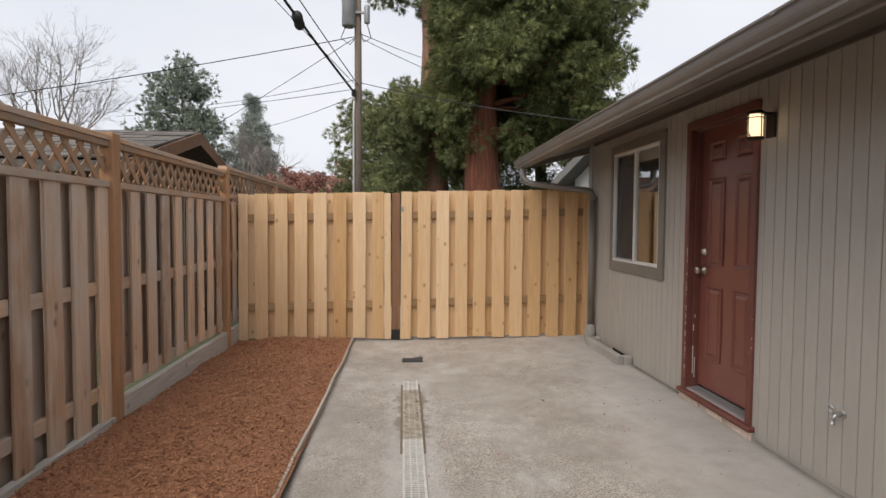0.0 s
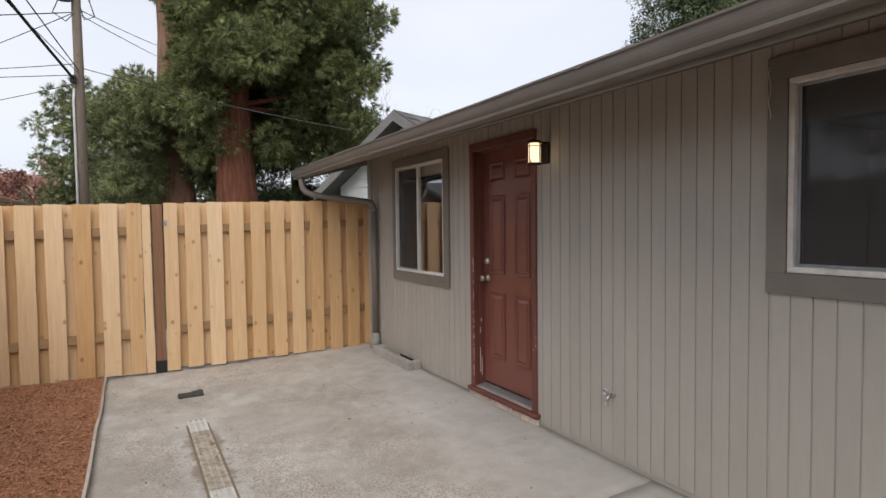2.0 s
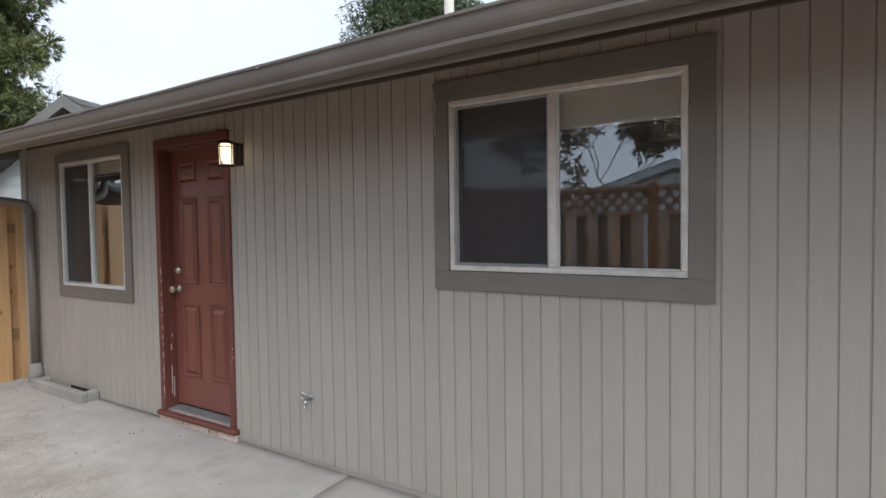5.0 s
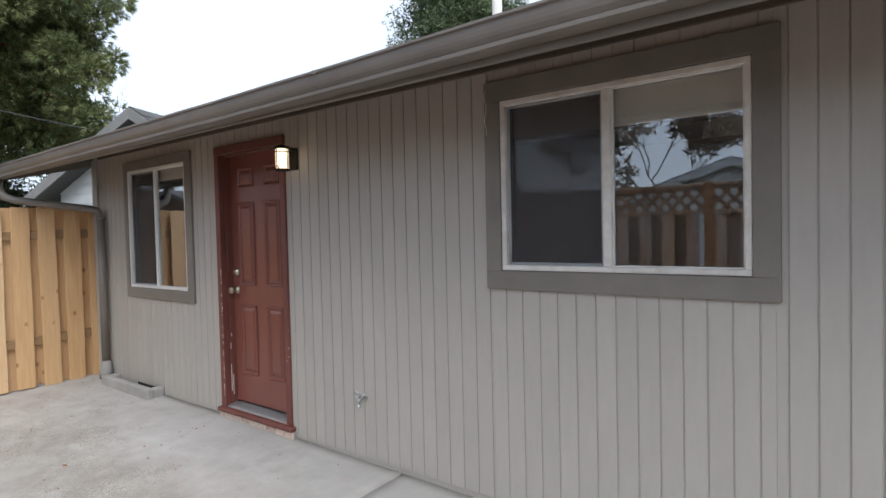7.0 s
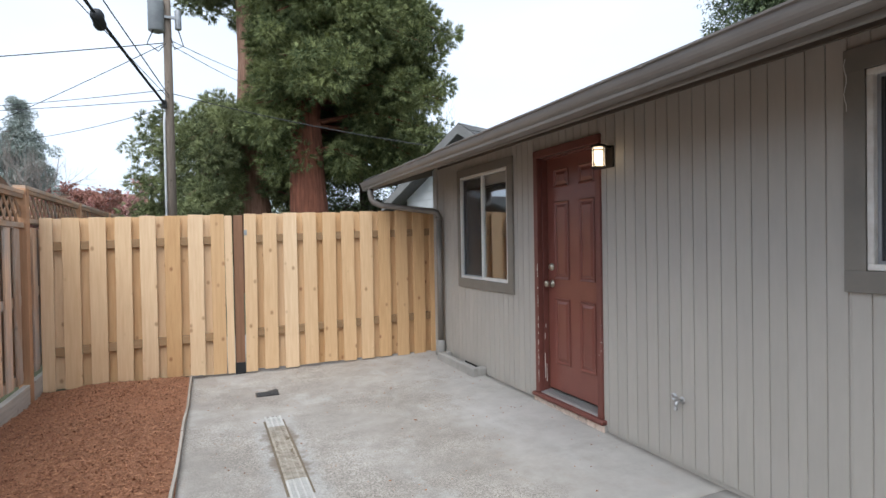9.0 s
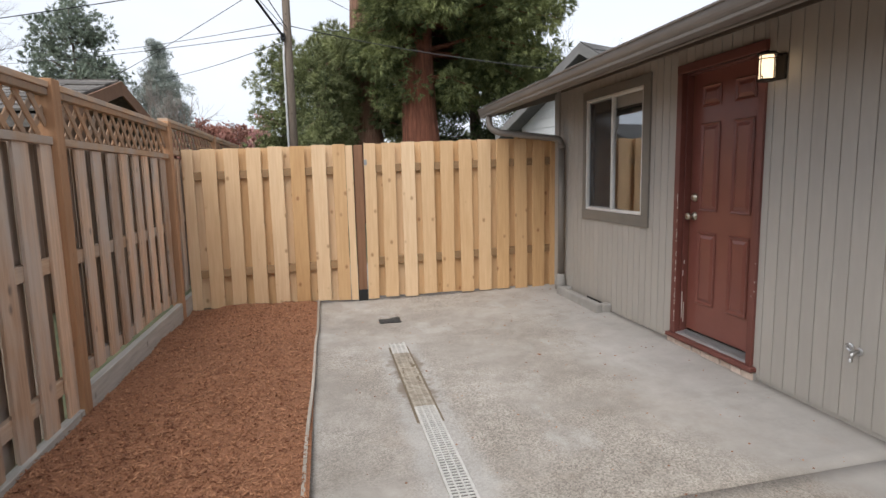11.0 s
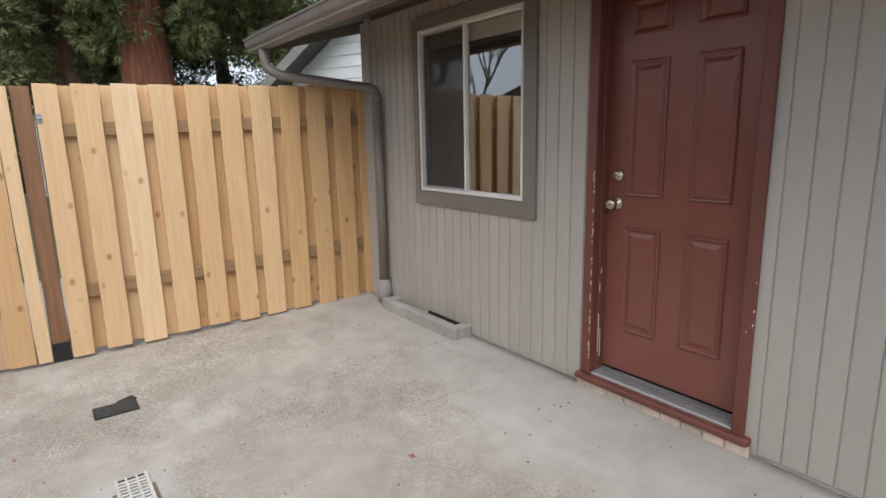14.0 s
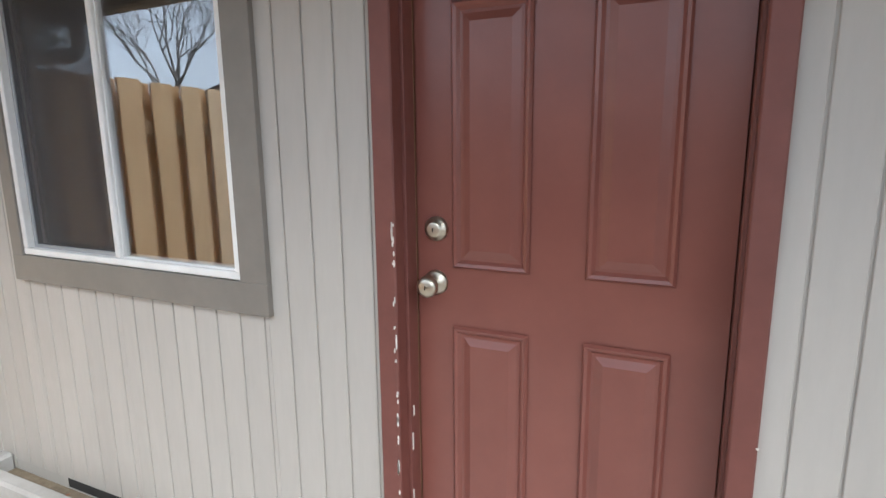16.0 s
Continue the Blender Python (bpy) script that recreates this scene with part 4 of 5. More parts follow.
far_verts, far_faces = [], []
for i, py in enumerate(POSTS):
    near = -1.2 < py < 9.5
    lean = random.uniform(-0.004, 0.004)
    piece("post", post_me, fence, (FENCE_X - 0.005 + lean, py, 1.02 + (0.03 if py > 8 else 0)), (0, lean, 0))
    if i == len(POSTS) - 1:
        break
    a, b = py + 0.05, POSTS[i + 1] - 0.05
    up = 0.05 if py > 6 else 0.0
    for nm, x, zz, mm in (("top_cap", (FENCE_X - 0.07, FENCE_X + 0.03), (1.965, 2.0), M_OLDH), ("lattice_rail", (FENCE_X - 0.03, FENCE_X + 0.022), (1.925, 1.965), M_LATT), ("lattice_rail", (FENCE_X - 0.04, FENCE_X + 0.024), (1.655, 1.70), M_OLDH), ("rail", (FENCE_X - 0.045, FENCE_X - 0.009), (0.945, 1.03), M_OLDH), ("rail", (FENCE_X - 0.045, FENCE_X - 0.009), (0.245, 0.33), M_OLDH)):
        o = box(nm, x, (a - (0.05 if nm == "top_cap" else 0), b + (0.05 if nm == "top_cap" else 0)), (zz[0] + up, zz[1] + up), mm, fence, 0.003)
        o.rotation_euler.x = random.uniform(-0.003, 0.003)
    kb = 0.205 if py > 3 else 0.10
    box("kick_board", (FENCE_X - 0.02, FENCE_X + 0.035), (a - 0.05, b + 0.05), (-0.05, kb), M_KICK, fence, 0.004)
    step = (b - a) / 8.7
    for k in range(9):
        yc = a + (0.125 if py < 3 else 0.015) + step * k
        if yc < b - 0.05:
            zo = random.uniform(-0.012, 0.012)
            piece("board", random.choice(front_me), fence, (FENCE_X + 0.001, yc + random.uniform(-0.006, 0.006), (0.955 if py > 3 else 0.865) + zo), (random.uniform(-0.008, 0.008), 0, random.uniform(-0.015, 0.015)), (1, 1, 1 if py > 3 else 1.13))
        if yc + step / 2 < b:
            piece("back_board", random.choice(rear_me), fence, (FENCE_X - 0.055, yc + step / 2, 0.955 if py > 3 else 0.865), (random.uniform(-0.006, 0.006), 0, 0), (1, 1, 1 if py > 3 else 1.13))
    for layer in (0, 1):
        for (ya, za), (yb, zb) in lattice_strips(a, b, 1.70, 1.925, layer):
            length, ang = math.hypot(yb - ya, zb - za), math.atan2(yb - ya, zb - za)
            c_ = (FENCE_X - 0.014 + 0.009 * layer, (ya + yb) / 2, (za + zb) / 2 + up)
            if 1.2 < py < 9 :
                o = part("lattice_strip", box_bm(0.008, 0.040, length, 0.0), M_LATT, fence, at=c_)
                o.rotation_euler.x = -ang
            else:
                mm, v0 = Matrix.Translation(c_) @ Euler((-ang, 0, 0)).to_matrix().to_4x4(), len(far_verts)
                far_verts += [tuple(mm @ Vector((0.004 * p, 0.020 * q, length / 2 * r_))) for p in (-1, 1) for q in (-1, 1) for r_ in (-1, 1)]
                far_faces += [tuple(v0 + n_ for n_ in f_) for f_ in ((0, 1, 3, 2), (4, 6, 7, 5), (0, 4, 5, 1), (2, 3, 7, 6), (0, 2, 6, 4), (1, 5, 7, 3))]
tagged(from_arrays("lattice", far_verts, far_faces, M_LATT, fence), kind="stuff")
back = thing("rear_fence", (0, -6.6, 0), "weathered brown board fence closing the yard", "fence")
for k in range(30):
    piece("board", front_me[k % 3], back, (-1.95 + 0.142 * k, -6.6, 0.95), (0, 0, radians(90)))
box("rail", (-2.0, 2.3), (-6.65, -6.61), (0.5, 0.59), M_OLDH, back)
box("rail", (-2.0, 2.3), (-6.65, -6.61), (1.4, 1.49), M_OLDH, back)

# ---- mulch bed ----
bm, nx, ny = bmesh.new(), 40, 150
bed = lambda x, y: 0.035 + 0.035 * min(1.0, (x + 2.045) / 0.5) * min(1.0, max(0.0, (-0.70 - x) / 0.25)) + 0.028 * noise.noise((x * 2.2, y * 2.2, 3)) + 0.016 * noise.noise((x * 7, y * 7, 5)) + 0.01 * noise.noise((x * 19, y * 19, 7)) + 0.05 * max(0, (-x - 1.5)) * max(0.0, min(1, (4.4 - y) / 1.0))
rows = [[bm.verts.new((x, y, bed(x, y))) for x in [-2.03 + 1.35 * i / nx for i in range(nx + 1)]] for y in [-6.5 + 13.22 * j / ny for j in range(ny + 1)]]
for a, b in zip(rows, rows[1:]):
    for i in range(nx):
        bm.faces.new((a[i], a[i + 1], b[i + 1], b[i]))
tagged(part("mulch_bed", bm, M_MULCH, smooth=True), "bed of red brown shredded bark mulch", "mulch bed", kind="structure")
rng = np.random.default_rng(4)
cv, cf = [], []
for k in range(24000):
    y = 1.6 + 5.1 * rng.random() ** 1.15
    x = -2.015 + 1.32 * rng.random()
    s = rng.random() ** 2
    l_, w_, t_ = 0.005 + 0.02 * s * s, 0.002 + 0.004 * rng.random(), 0.0015 + 0.002 * rng.random()
    mm = Matrix.Translation((x, y, bed(x, y) + 0.004 + 0.005 * rng.random())) @ Euler((rng.normal(0, 0.4), rng.normal(0, 0.4), rng.random() * 6.3)).to_matrix().to_4x4()
    v0 = len(cv)
    cv += [tuple(mm @ Vector(p)) for p in ((-l_, -w_, 0), (l_ * 0.8, -w_ * 0.7, 0), (l_, w_, 0), (-l_ * 0.7, w_ * 0.8, 0), (0, 0, t_ * 2))]
    cf += [(v0, v0 + 1, v0 + 4), (v0 + 1, v0 + 2, v0 + 4), (v0 + 2, v0 + 3, v0 + 4), (v0 + 3, v0, v0 + 4), (v0 + 3, v0 + 2, v0 + 1, v0)]
tagged(from_arrays("bark_chips", cv, cf, M_CHIPS), "scattered red brown bark chips and splinters", "bark chips", kind="stuff")
edging = thing("bed_edging", (-0.63, 3, 0), "thin weathered wood edging along the mulch bed", "garden edging")
ex = lambda y: -0.668 - 0.04 * min(1.0, max(0.0, (5.6 - y) / 2.5)) + 0.012 * noise.noise((y * 1.1, 2, 0))
for y0, y1 in ((-6.5, 0.6), (0.61, 3.05), (3.06, 5.3), (5.31, 6.78)):
    bm, n_ = bmesh.new(), 14
    prev = None
    for j in range(n_ + 1):
        y = y0 + (y1 - y0) * j / n_
        top = 0.052 + 0.012 * noise.noise((y * 2.1, 9, 0))
        ring = [bm.verts.new(p) for p in ((ex(y) - 0.009, y, -0.04), (ex(y) + 0.009, y, -0.04), (ex(y) + 0.009, y, top), (ex(y) - 0.009, y, top))]
        if prev:
            for i in range(4):
                bm.faces.new((prev[i], prev[(i + 1) % 4], ring[(i + 1) % 4], ring[i]))
        else:
            bm.faces.new(ring[::-1])
        prev = ring
    bm.faces.new(prev)
    part("edging_strip", bm, M_EDGE, edging)

# ---- channel drain and small grate ----
drain = thing("channel_drain", (0.065, 3.0, 0.0), "pale plastic channel drain grate, its far end silted up", "drain")
D0, D1, DXA, DXB = -1.6, 5.0, -0.066, 0.066
box("trough", (DXA + 0.004, DXB - 0.004), (D0, D1), (0.0035, 0.0045), M_DARK, drain, 0, "dark drain trough")
STRETCHES = ((D0, 3.62, M_DRAIN), (3.622, 4.7, M_SOILED), (4.702, D1, M_DRAIN))
for ya, yb, mm in STRETCHES:
    for xa in (DXA, DXB - 0.014):
        box("side_rail", (xa, xa + 0.014), (ya, yb), (0.002, 0.0125), mm, drain, 0.001)
for xa in (-0.024, 0.016):
    for ya, yb, mm in STRETCHES:
        box("spine", (xa, xa + 0.009), (ya, yb), (0.003, 0.0117), mm, drain, 0.001)
bar_me = mesh_of(box_bm(0.106, 0.0135, 0.006, 0.001), "grate_bar", M_DRAIN)
soiled_me = mesh_of(box_bm(0.106, 0.0135, 0.006, 0.001), "grate_bar", M_SOILED)
for k in range(int((D1 - D0) / 0.0258)):
    piece("grate_bar", soiled_me if 3.62 < D0 + 0.0258 * k < 4.7 else bar_me, drain, (0.0005, D0 + 0.012 + 0.0258 * k, 0.0085))
bm = bmesh.new()
SILT = lambda x, y: min(1.0, max(0.0, (y - 3.5) / 0.5)) * min(1.0, max(0.0, (4.82 - y) / 0.25))
rows = [[bm.verts.new((x, y, 0.0035 + SILT(x, y) * (0.0040 + (0.0050 * min(1.0, max(0.0, noise.noise((x * 20, y * 9, 8)) * 3 + 0.6)) if abs(x) > 0.035 else 0.0) + 0.0022 * noise.noise((x * 14, y * 6, 4)) + 0.0035 * noise.noise((x * 60, y * 40, 0))))) for x in [-0.082 + 0.164 * i / 8 for i in range(9)]] for y in [3.4 + 1.5 * j / 150 for j in range(151)]]
for a, b in zip(rows, rows[1:]):
    for i in range(8):
        bm.faces.new((a[i], a[i + 1], b[i + 1], b[i]))
tagged(part("silt", bm, M_SAND, smooth=True), "brown silt lying on the drain grate", "silt", kind="stuff")
sg = thing("floor_grate", (0.07, 5.8, 0.0), "small black cast grate set in the concrete", "floor drain")
q = part("grate_frame", box_bm(0.215, 0.15, 0.008, 0.002), M_BLACK, sg, at=(0.033, 5.77, 0.007))
for k in range(6):
    part("grate_slat", box_bm(0.19, 0.008, 0.006, 0.001), M_IRON, sg, at=(0.033, 5.715 + 0.022 * k, 0.0125))
o = part("loose_lid", box_bm(0.09, 0.05, 0.006, 0.001), M_BLACK, sg, at=(0.095, 5.845, 0.012))
o.rotation_euler = (radians(4), radians(-3), radians(20))

# ---- painted concrete kerb by the crawl space vent ----
kerb = thing("vent_kerb", (2.13, 5.78, 0.06), "low grey painted concrete kerb round a crawl space vent", "kerb")
part("kerb_front", box_bm(0.066, 0.98, 0.11, 0.012), M_CURB, kerb, at=(2.072, 5.805, 0.085))
part("kerb_end", box_bm(0.1, 0.075, 0.106, 0.012), M_CURB, kerb, at=(2.152, 5.353, 0.083))
part("kerb_end", box_bm(0.1, 0.075, 0.106, 0.012), M_CURB, kerb, at=(2.152, 6.257, 0.083))
box("dark_pit", (2.104, 2.199), (5.39, 6.22), (0.05, 0.062), M_SAND, kerb, 0, "dirt floor of the vent pit")
box("vent_opening", (2.2035, 2.2055), (5.40, 5.86), (0.064, 0.105), M_DARK, kerb, 0, "dark crawl space vent opening")
rng = np.random.default_rng(8)
for k in range(10):
    mm = lathe_bm([(0.004, -0.004), (0.016, 0), (0.006, 0.005)], 7)
    o = part("dead_leaf", mm, M_CHIPS, kerb, at=(2.12 + 0.06 * rng.random(), 5.42 + 0.6 * rng.random(), 0.066))
    o.scale = (1.2, 0.6, 0.5)

# ---- hose tap ----
tap = thing("hose_tap", (WALL_X, 2.684, 0.457), "dull chrome outdoor hose tap on the siding", "tap")
part("flange", lathe_bm([(0.03, 0), (0.028, 0.006), (0.014, 0.01)], 16, m=FACE), M_CHROME, tap, at=(WALL_X - 0.001, 2.684, 0.462), smooth=True)
part("body", tube_bm([(0, 0, 0), (-0.035, 0, 0), (-0.055, 0, -0.008), (-0.068, 0, -0.03), (-0.07, 0, -0.05)], [0.013, 0.015, 0.016, 0.013, 0.013], 12), M_CHROME, tap, at=(WALL_X - 0.005, 2.684, 0.462), smooth=True)
part("spout_thread", lathe_bm([(0.015, -0.012), (0.016, -0.004), (0.014, 0), (0.016, 0.006), (0.013, 0.012)], 14), M_CHROME, tap, at=(WALL_X - 0.075, 2.684, 0.404))
part("stem", tube_bm([(0, 0, 0), (-0.035, 0, 0.03)], 0.007, 8), M_CHROME, tap, at=(WALL_X - 0.045, 2.684, 0.467))
wheel = bmesh.new()
for k in range(6):
    t0, t1 = k * math.pi / 3, (k + 1) * math.pi / 3
    tube_bm([(0, 0.024 * math.cos(t0), 0.024 * math.sin(t0)), (-0.002, 0.027 * math.cos((t0 + t1) / 2), 0.027 * math.sin((t0 + t1) / 2)), (0, 0.024 * math.cos(t1), 0.024 * math.sin(t1))], 0.010, 6, wheel)
    tube_bm([(0, 0, 0), (0, 0.024 * math.cos(t0), 0.024 * math.sin(t0))], 0.004, 5, wheel)
o = part("hand_wheel", wheel, M_CHROME, tap, at=(WALL_X - 0.085, 2.684, 0.502))
o.rotation_euler = (0, radians(-12), 0)

tap.scale = (0.75, 0.75, 0.75)

# ---- wall lantern ----
lamp = thing("wall_lantern", (WALL_X, 3.2, 1.96), "lit dark bronze wall lantern with frosted glass", "wall lamp")
LX, LY, LZ = 2.08, 3.305, 1.962
part("back_plate", box_bm(0.02, 0.082, 0.15, 0.006), M_BRONZE, lamp, at=(WALL_X - 0.011, LY + 0.01, LZ + 0.085))
part("arm", box_bm(WALL_X - LX, 0.026, 0.018, 0.003), M_BRONZE, lamp, at=((WALL_X + LX) / 2, LY + 0.006, LZ + 0.155))
part("cap", lathe_bm([(0.052, 0), (0.056, 0.004), (0.056, 0.01), (0.046, 0.018), (0.016, 0.022), (0.006, 0.03)], 24), M_BRONZE, lamp, at=(LX, LY, LZ + 0.147))
part("glass_cylinder", lathe_bm([(0.038, 0.008), (0.042, 0.014), (0.042, 0.142), (0.038, 0.146)], 24), M_LGLASS, lamp, "glowing frosted glass cylinder", (LX, LY, LZ), True)
for zz in (0.004, 0.124):
    ring = bmesh.new()
    tube_bm([(0.050 * math.cos(t * math.pi / 12), 0.050 * math.sin(t * math.pi / 12), 0) for t in range(25)], 0.0032 if zz > 0.1 else 0.005, 6, ring)
    part("ring", ring, M_BRONZE, lamp, at=(LX, LY, LZ + zz))
part("foot_plate", lathe_bm([(0.05, 0), (0.052, 0.004), (0.048, 0.008)], 24), M_BRONZE, lamp, at=(LX, LY, LZ - 0.004))
part("scroll", tube_bm([(-0.046, -0.022, 0.006), (-0.047, -0.02, 0.02), (-0.048, -0.013, 0.032)], [0.005, 0.004, 0.002], 6), M_BRONZE, lamp, at=(LX, LY, LZ))
for k in range(4):
    t = math.radians(8) + k * math.pi / 2
    part("upright", tube_bm([(0.050 * math.cos(t), 0.050 * math.sin(t), 0.003), (0.050 * math.cos(t), 0.050 * math.sin(t), 0.148)], 0.0035, 6), M_BRONZE, lamp, at=(LX, LY, LZ))
# ---- loose cord on the window trim ----
cord = thing("loose_cord", (WALL_X - 0.022, 1.69, 2.05), "thin white cord hanging on the window trim", "cord")
part("cord_line", tube_bm([(WALL_X - 0.023, 1.705 + 0.006 * math.sin(k * 1.3), 2.25 - 0.026 * k) for k in range(10)], 0.0018, 6), M_VINYL, cord)
# dry leaf and pebbles on the slab
leaf = thing("fallen_leaf", (1.05, 4.35, slab_height(1.05, 4.35)), "small curled reddish fallen leaf on the concrete", "leaf")
part("blade", lathe_bm([(0.002, 0.0), (0.016, 0.004), (0.007, 0.008), (0.002, 0.009)], 7, m=pose(0, 0, 0, 12, 8, 30)), M_CHIPS, leaf, at=(1.05, 4.35, slab_height(1.05, 4.35) + 0.002))
rng = np.random.default_rng(12)
pv, pf = [], []
for k in range(420):
    x, y = -0.5 + 2.6 * rng.random(), 1.2 + 5.4 * rng.random()
    r_ = 0.0025 + 0.005 * rng.random() ** 2
    z0, v0 = slab_height(x, y) + 0.001, len(pv)
    pv += [(x + r_ * a * (1 + 0.5 * rng.random()), y + r_ * b, z0 + r_ * c) for a, b, c in ((1, 0, 0), (0, 1, 0), (-1, 0, 0), (0, -1, 0), (0, 0, 0.9))]
    pf += [(v0, v0 + 1, v0 + 4), (v0 + 1, v0 + 2, v0 + 4), (v0 + 2, v0 + 3, v0 + 4), (v0 + 3, v0, v0 + 4)]
tagged(from_arrays("grit", pv, pf, M_CHIPS), "grit and bark crumbs on the concrete", "grit", kind="stuff")


# ---- trees ----
def sprays(rng, centres, radii, count, length, width, droop=0.25, out=0.6, tuft=1):
    """Small pointed leaves round many centres, in tufts that point outwards."""
    centres, radii = np.asarray(centres, float), np.asarray(radii, float)
    k = np.repeat(np.arange(len(centres)), max(1, count // tuft))
    d = rng.normal(size=(len(k), 3))
    d /= np.linalg.norm(d, axis=1, keepdims=True)
    r_ = radii[k] * rng.random(len(k)) ** (0.45 if tuft == 1 else 0.3)
    p = centres[k] + d * r_[:, None] * np.array([1.0, 1.0, 0.8])
    p, d = np.repeat(p, tuft, axis=0), np.repeat(d, tuft, axis=0)
    n_ = len(p)
    ax = d * out + rng.normal(size=(n_, 3)) * 0.55 - np.array([0, 0, droop])
    ax /= np.linalg.norm(ax, axis=1, keepdims=True)
    if tuft > 1:
        p = p + ax * (length * 0.5 * rng.random(n_))[:, None]
    sd = np.cross(ax, rng.normal(size=(n_, 3)))
    sd /= np.linalg.norm(sd, axis=1, keepdims=True) + 1e-9
    l_ = (length * (0.6 + 0.8 * rng.random(n_)))[:, None]
    w_ = (width * (0.6 + 0.8 * rng.random(n_)))[:, None]
    v = np.stack([p - sd * w_, p + ax * l_, p + sd * w_], 1).reshape(-1, 3)
    return v, np.arange(3 * n_).reshape(-1, 3)


def leaf_mesh(name, v, f, material, parent, label=""):
    me = bpy.data.meshes.new(name)
    me.vertices.add(len(v))
    me.vertices.foreach_set("co", v.ravel())
    me.loops.add(f.size)
    me.loops.foreach_set("vertex_index", f.ravel().astype(np.int32))
    me.polygons.add(len(f))
    me.polygons.foreach_set("loop_start", np.arange(0, f.size, 3, dtype=np.int32))
    me.update(calc_edges=True)
    me.materials.append(material)
    return tagged(put_under(new(name, me), parent, (0, 0, 0)), label)


def conifer(name, label, at, height, radius, bare, seed, leaf_mat, bark, r_trunk, shape=0.75, per=90, leaf=(0.3, 0.05), whorls=26, droop=0.25, limbs=9, clump=0.75, side=(0, 0), lean=(0, 0), shed=0.0, gap=(0, 0), low=99.0, tuft=1, skirt=0.0, even=0.55):
    """Tapered trunk, limbs in uneven whorls, foliage in hanging clumps with gaps between."""
    rng = np.random.default_rng(seed)
    x, y = at
    tree = thing(name, (x, y, -0.06), label, "tree")
    tp = [(x + lean[0] * h + 0.05 * math.sin(h), y + lean[1] * h, h) for h in np.linspace(-0.06, height, 14)]
    rr = [r_trunk * (1 + 0.35 * math.exp(-tp[k][2] / 1.6)) * (1 - 0.93 * (k / 13) ** 1.1) for k in range(14)]
    part("trunk", tube_bm(tp, rr, 18), bark, tree, "", smooth=True)
    centres, radii, lb = [], [], bmesh.new()
    for wv in range(whorls):
        h = bare + (height - bare) * ((wv + rng.random() * 0.9) / whorls)
        reach0 = radius * max(0.06, (1 - ((h - bare) / (height - bare))) ** shape)
        if skirt:
            reach0 *= min(1.0, 0.5 + (h - bare) / skirt)
        for k in range(limbs):
            if gap[0] < h < gap[1] and rng.random() < 0.97:
                continue
            az, reach = rng.random() * 6.283, reach0 * (even + (1.1 - even) * rng.random())
            reach *= 1 + side[0] * math.cos(az) + side[1] * math.sin(az)
            if h < shed and abs(math.sin(az) + 1) < 0.22:
                continue
            tip = Vector((x + lean[0] * h + reach * math.cos(az), y + lean[1] * h + reach * math.sin(az), h - droop * reach * (0.4 + rng.random()) + 0.15 * reach))
            base = Vector((x + lean[0] * h, y + lean[1] * h, h))
            mid = base.lerp(tip, 0.5) + Vector((0, 0, 0.12 * reach))
            if reach > 0.5:
                tube_bm([base, mid, tip], [0.035 + 0.012 * reach, 0.03, 0.008], 5, lb)
            m_ = max(1, int(reach / (clump * 0.6)))
            for q_ in range(m_):
                s = 1 - (q_ / max(1, m_)) * (0.8 if even < 0.6 else 0.62)
                c_ = (base.lerp(mid, s * 2) if s < 0.5 else mid.lerp(tip, s * 2 - 1))
                if rng.random() < 0.86:
                    centres.append(tuple(c_ + Vector(rng.normal(0, 0.2, 3)) + Vector((0, 0, rng.normal(0, 0.3)))))
                    radii.append(clump * (0.45 + 0.5 * rng.random()))
    tagged(part("limb_work", lb, bark, tree), kind="stuff")
    centres, radii = np.array(centres), np.array(radii)
    down = centres[:, 2] < low
    v, f = sprays(rng, centres[down], radii[down], per, leaf[0], leaf[1], 0.1 if tuft > 1 else droop, 1.3 if tuft > 1 else 0.6, tuft)
    if not down.all():
        v2, f2 = sprays(rng, centres[~down], radii[~down], per // 6, leaf[0] * 2.2, leaf[1] * 2.4, droop)
        v, f = np.concatenate([v, v2]), np.concatenate([f, f2 + len(v)])
    leaf_mesh("crown", v, f, leaf_mat, tree)
    return tree


def bare_tree(name, label, at, height, spread, seed, mat=M_TWIG, r0=0.2, depth=6, leafy=None, leaf=(0.12, 0.05), per=6, category="tree"):
    """Forked trunk and branches down to twigs, as one mesh of limbs."""
    rng = np.random.default_rng(seed)
    tree = thing(name, (at[0], at[1], -0.06), label, category)
    bm_, stem, tips = bmesh.new(), bmesh.new(), []

    def grow(p, d, length, r_, level):
        bend = p + d * length * 0.5 + Vector(rng.normal(0, 0.05 * length, 3))
        e = p + d * length
        tube_bm([p, bend, e], [r_, r_ * 0.85, r_ * 0.68], 6 if level < 2 else 4 if level < 4 else 3, bm_ if level else stem)
        if level >= depth:
            tips.append(tuple(e))
            return
        for k in range(3 if level < 3 else 2 + (rng.random() < 0.45)):
            nd = (d + Vector(rng.normal(0, 1, 3)) * spread + Vector((0, 0, 0.12))).normalized()
            grow(e if k else bend.lerp(e, 0.7), nd, length * (0.62 + 0.25 * rng.random()), r_ * 0.62, level + 1)
        if level > 2:
            tips.append(tuple(e))

    grow(Vector((at[0], at[1], -0.06)), Vector((0, 0, 1)), height * 0.27, r0, 0)
    part("trunk", stem, mat, tree)
    tagged(part("branch_work", bm_, mat, tree), kind="stuff")
    if leafy:
        v, f = sprays(rng, tips, [0.25] * len(tips), per, leaf[0], leaf[1], 0.0, 0.2)
        leaf_mesh("leaves", v, f, leafy, tree)
    return tree


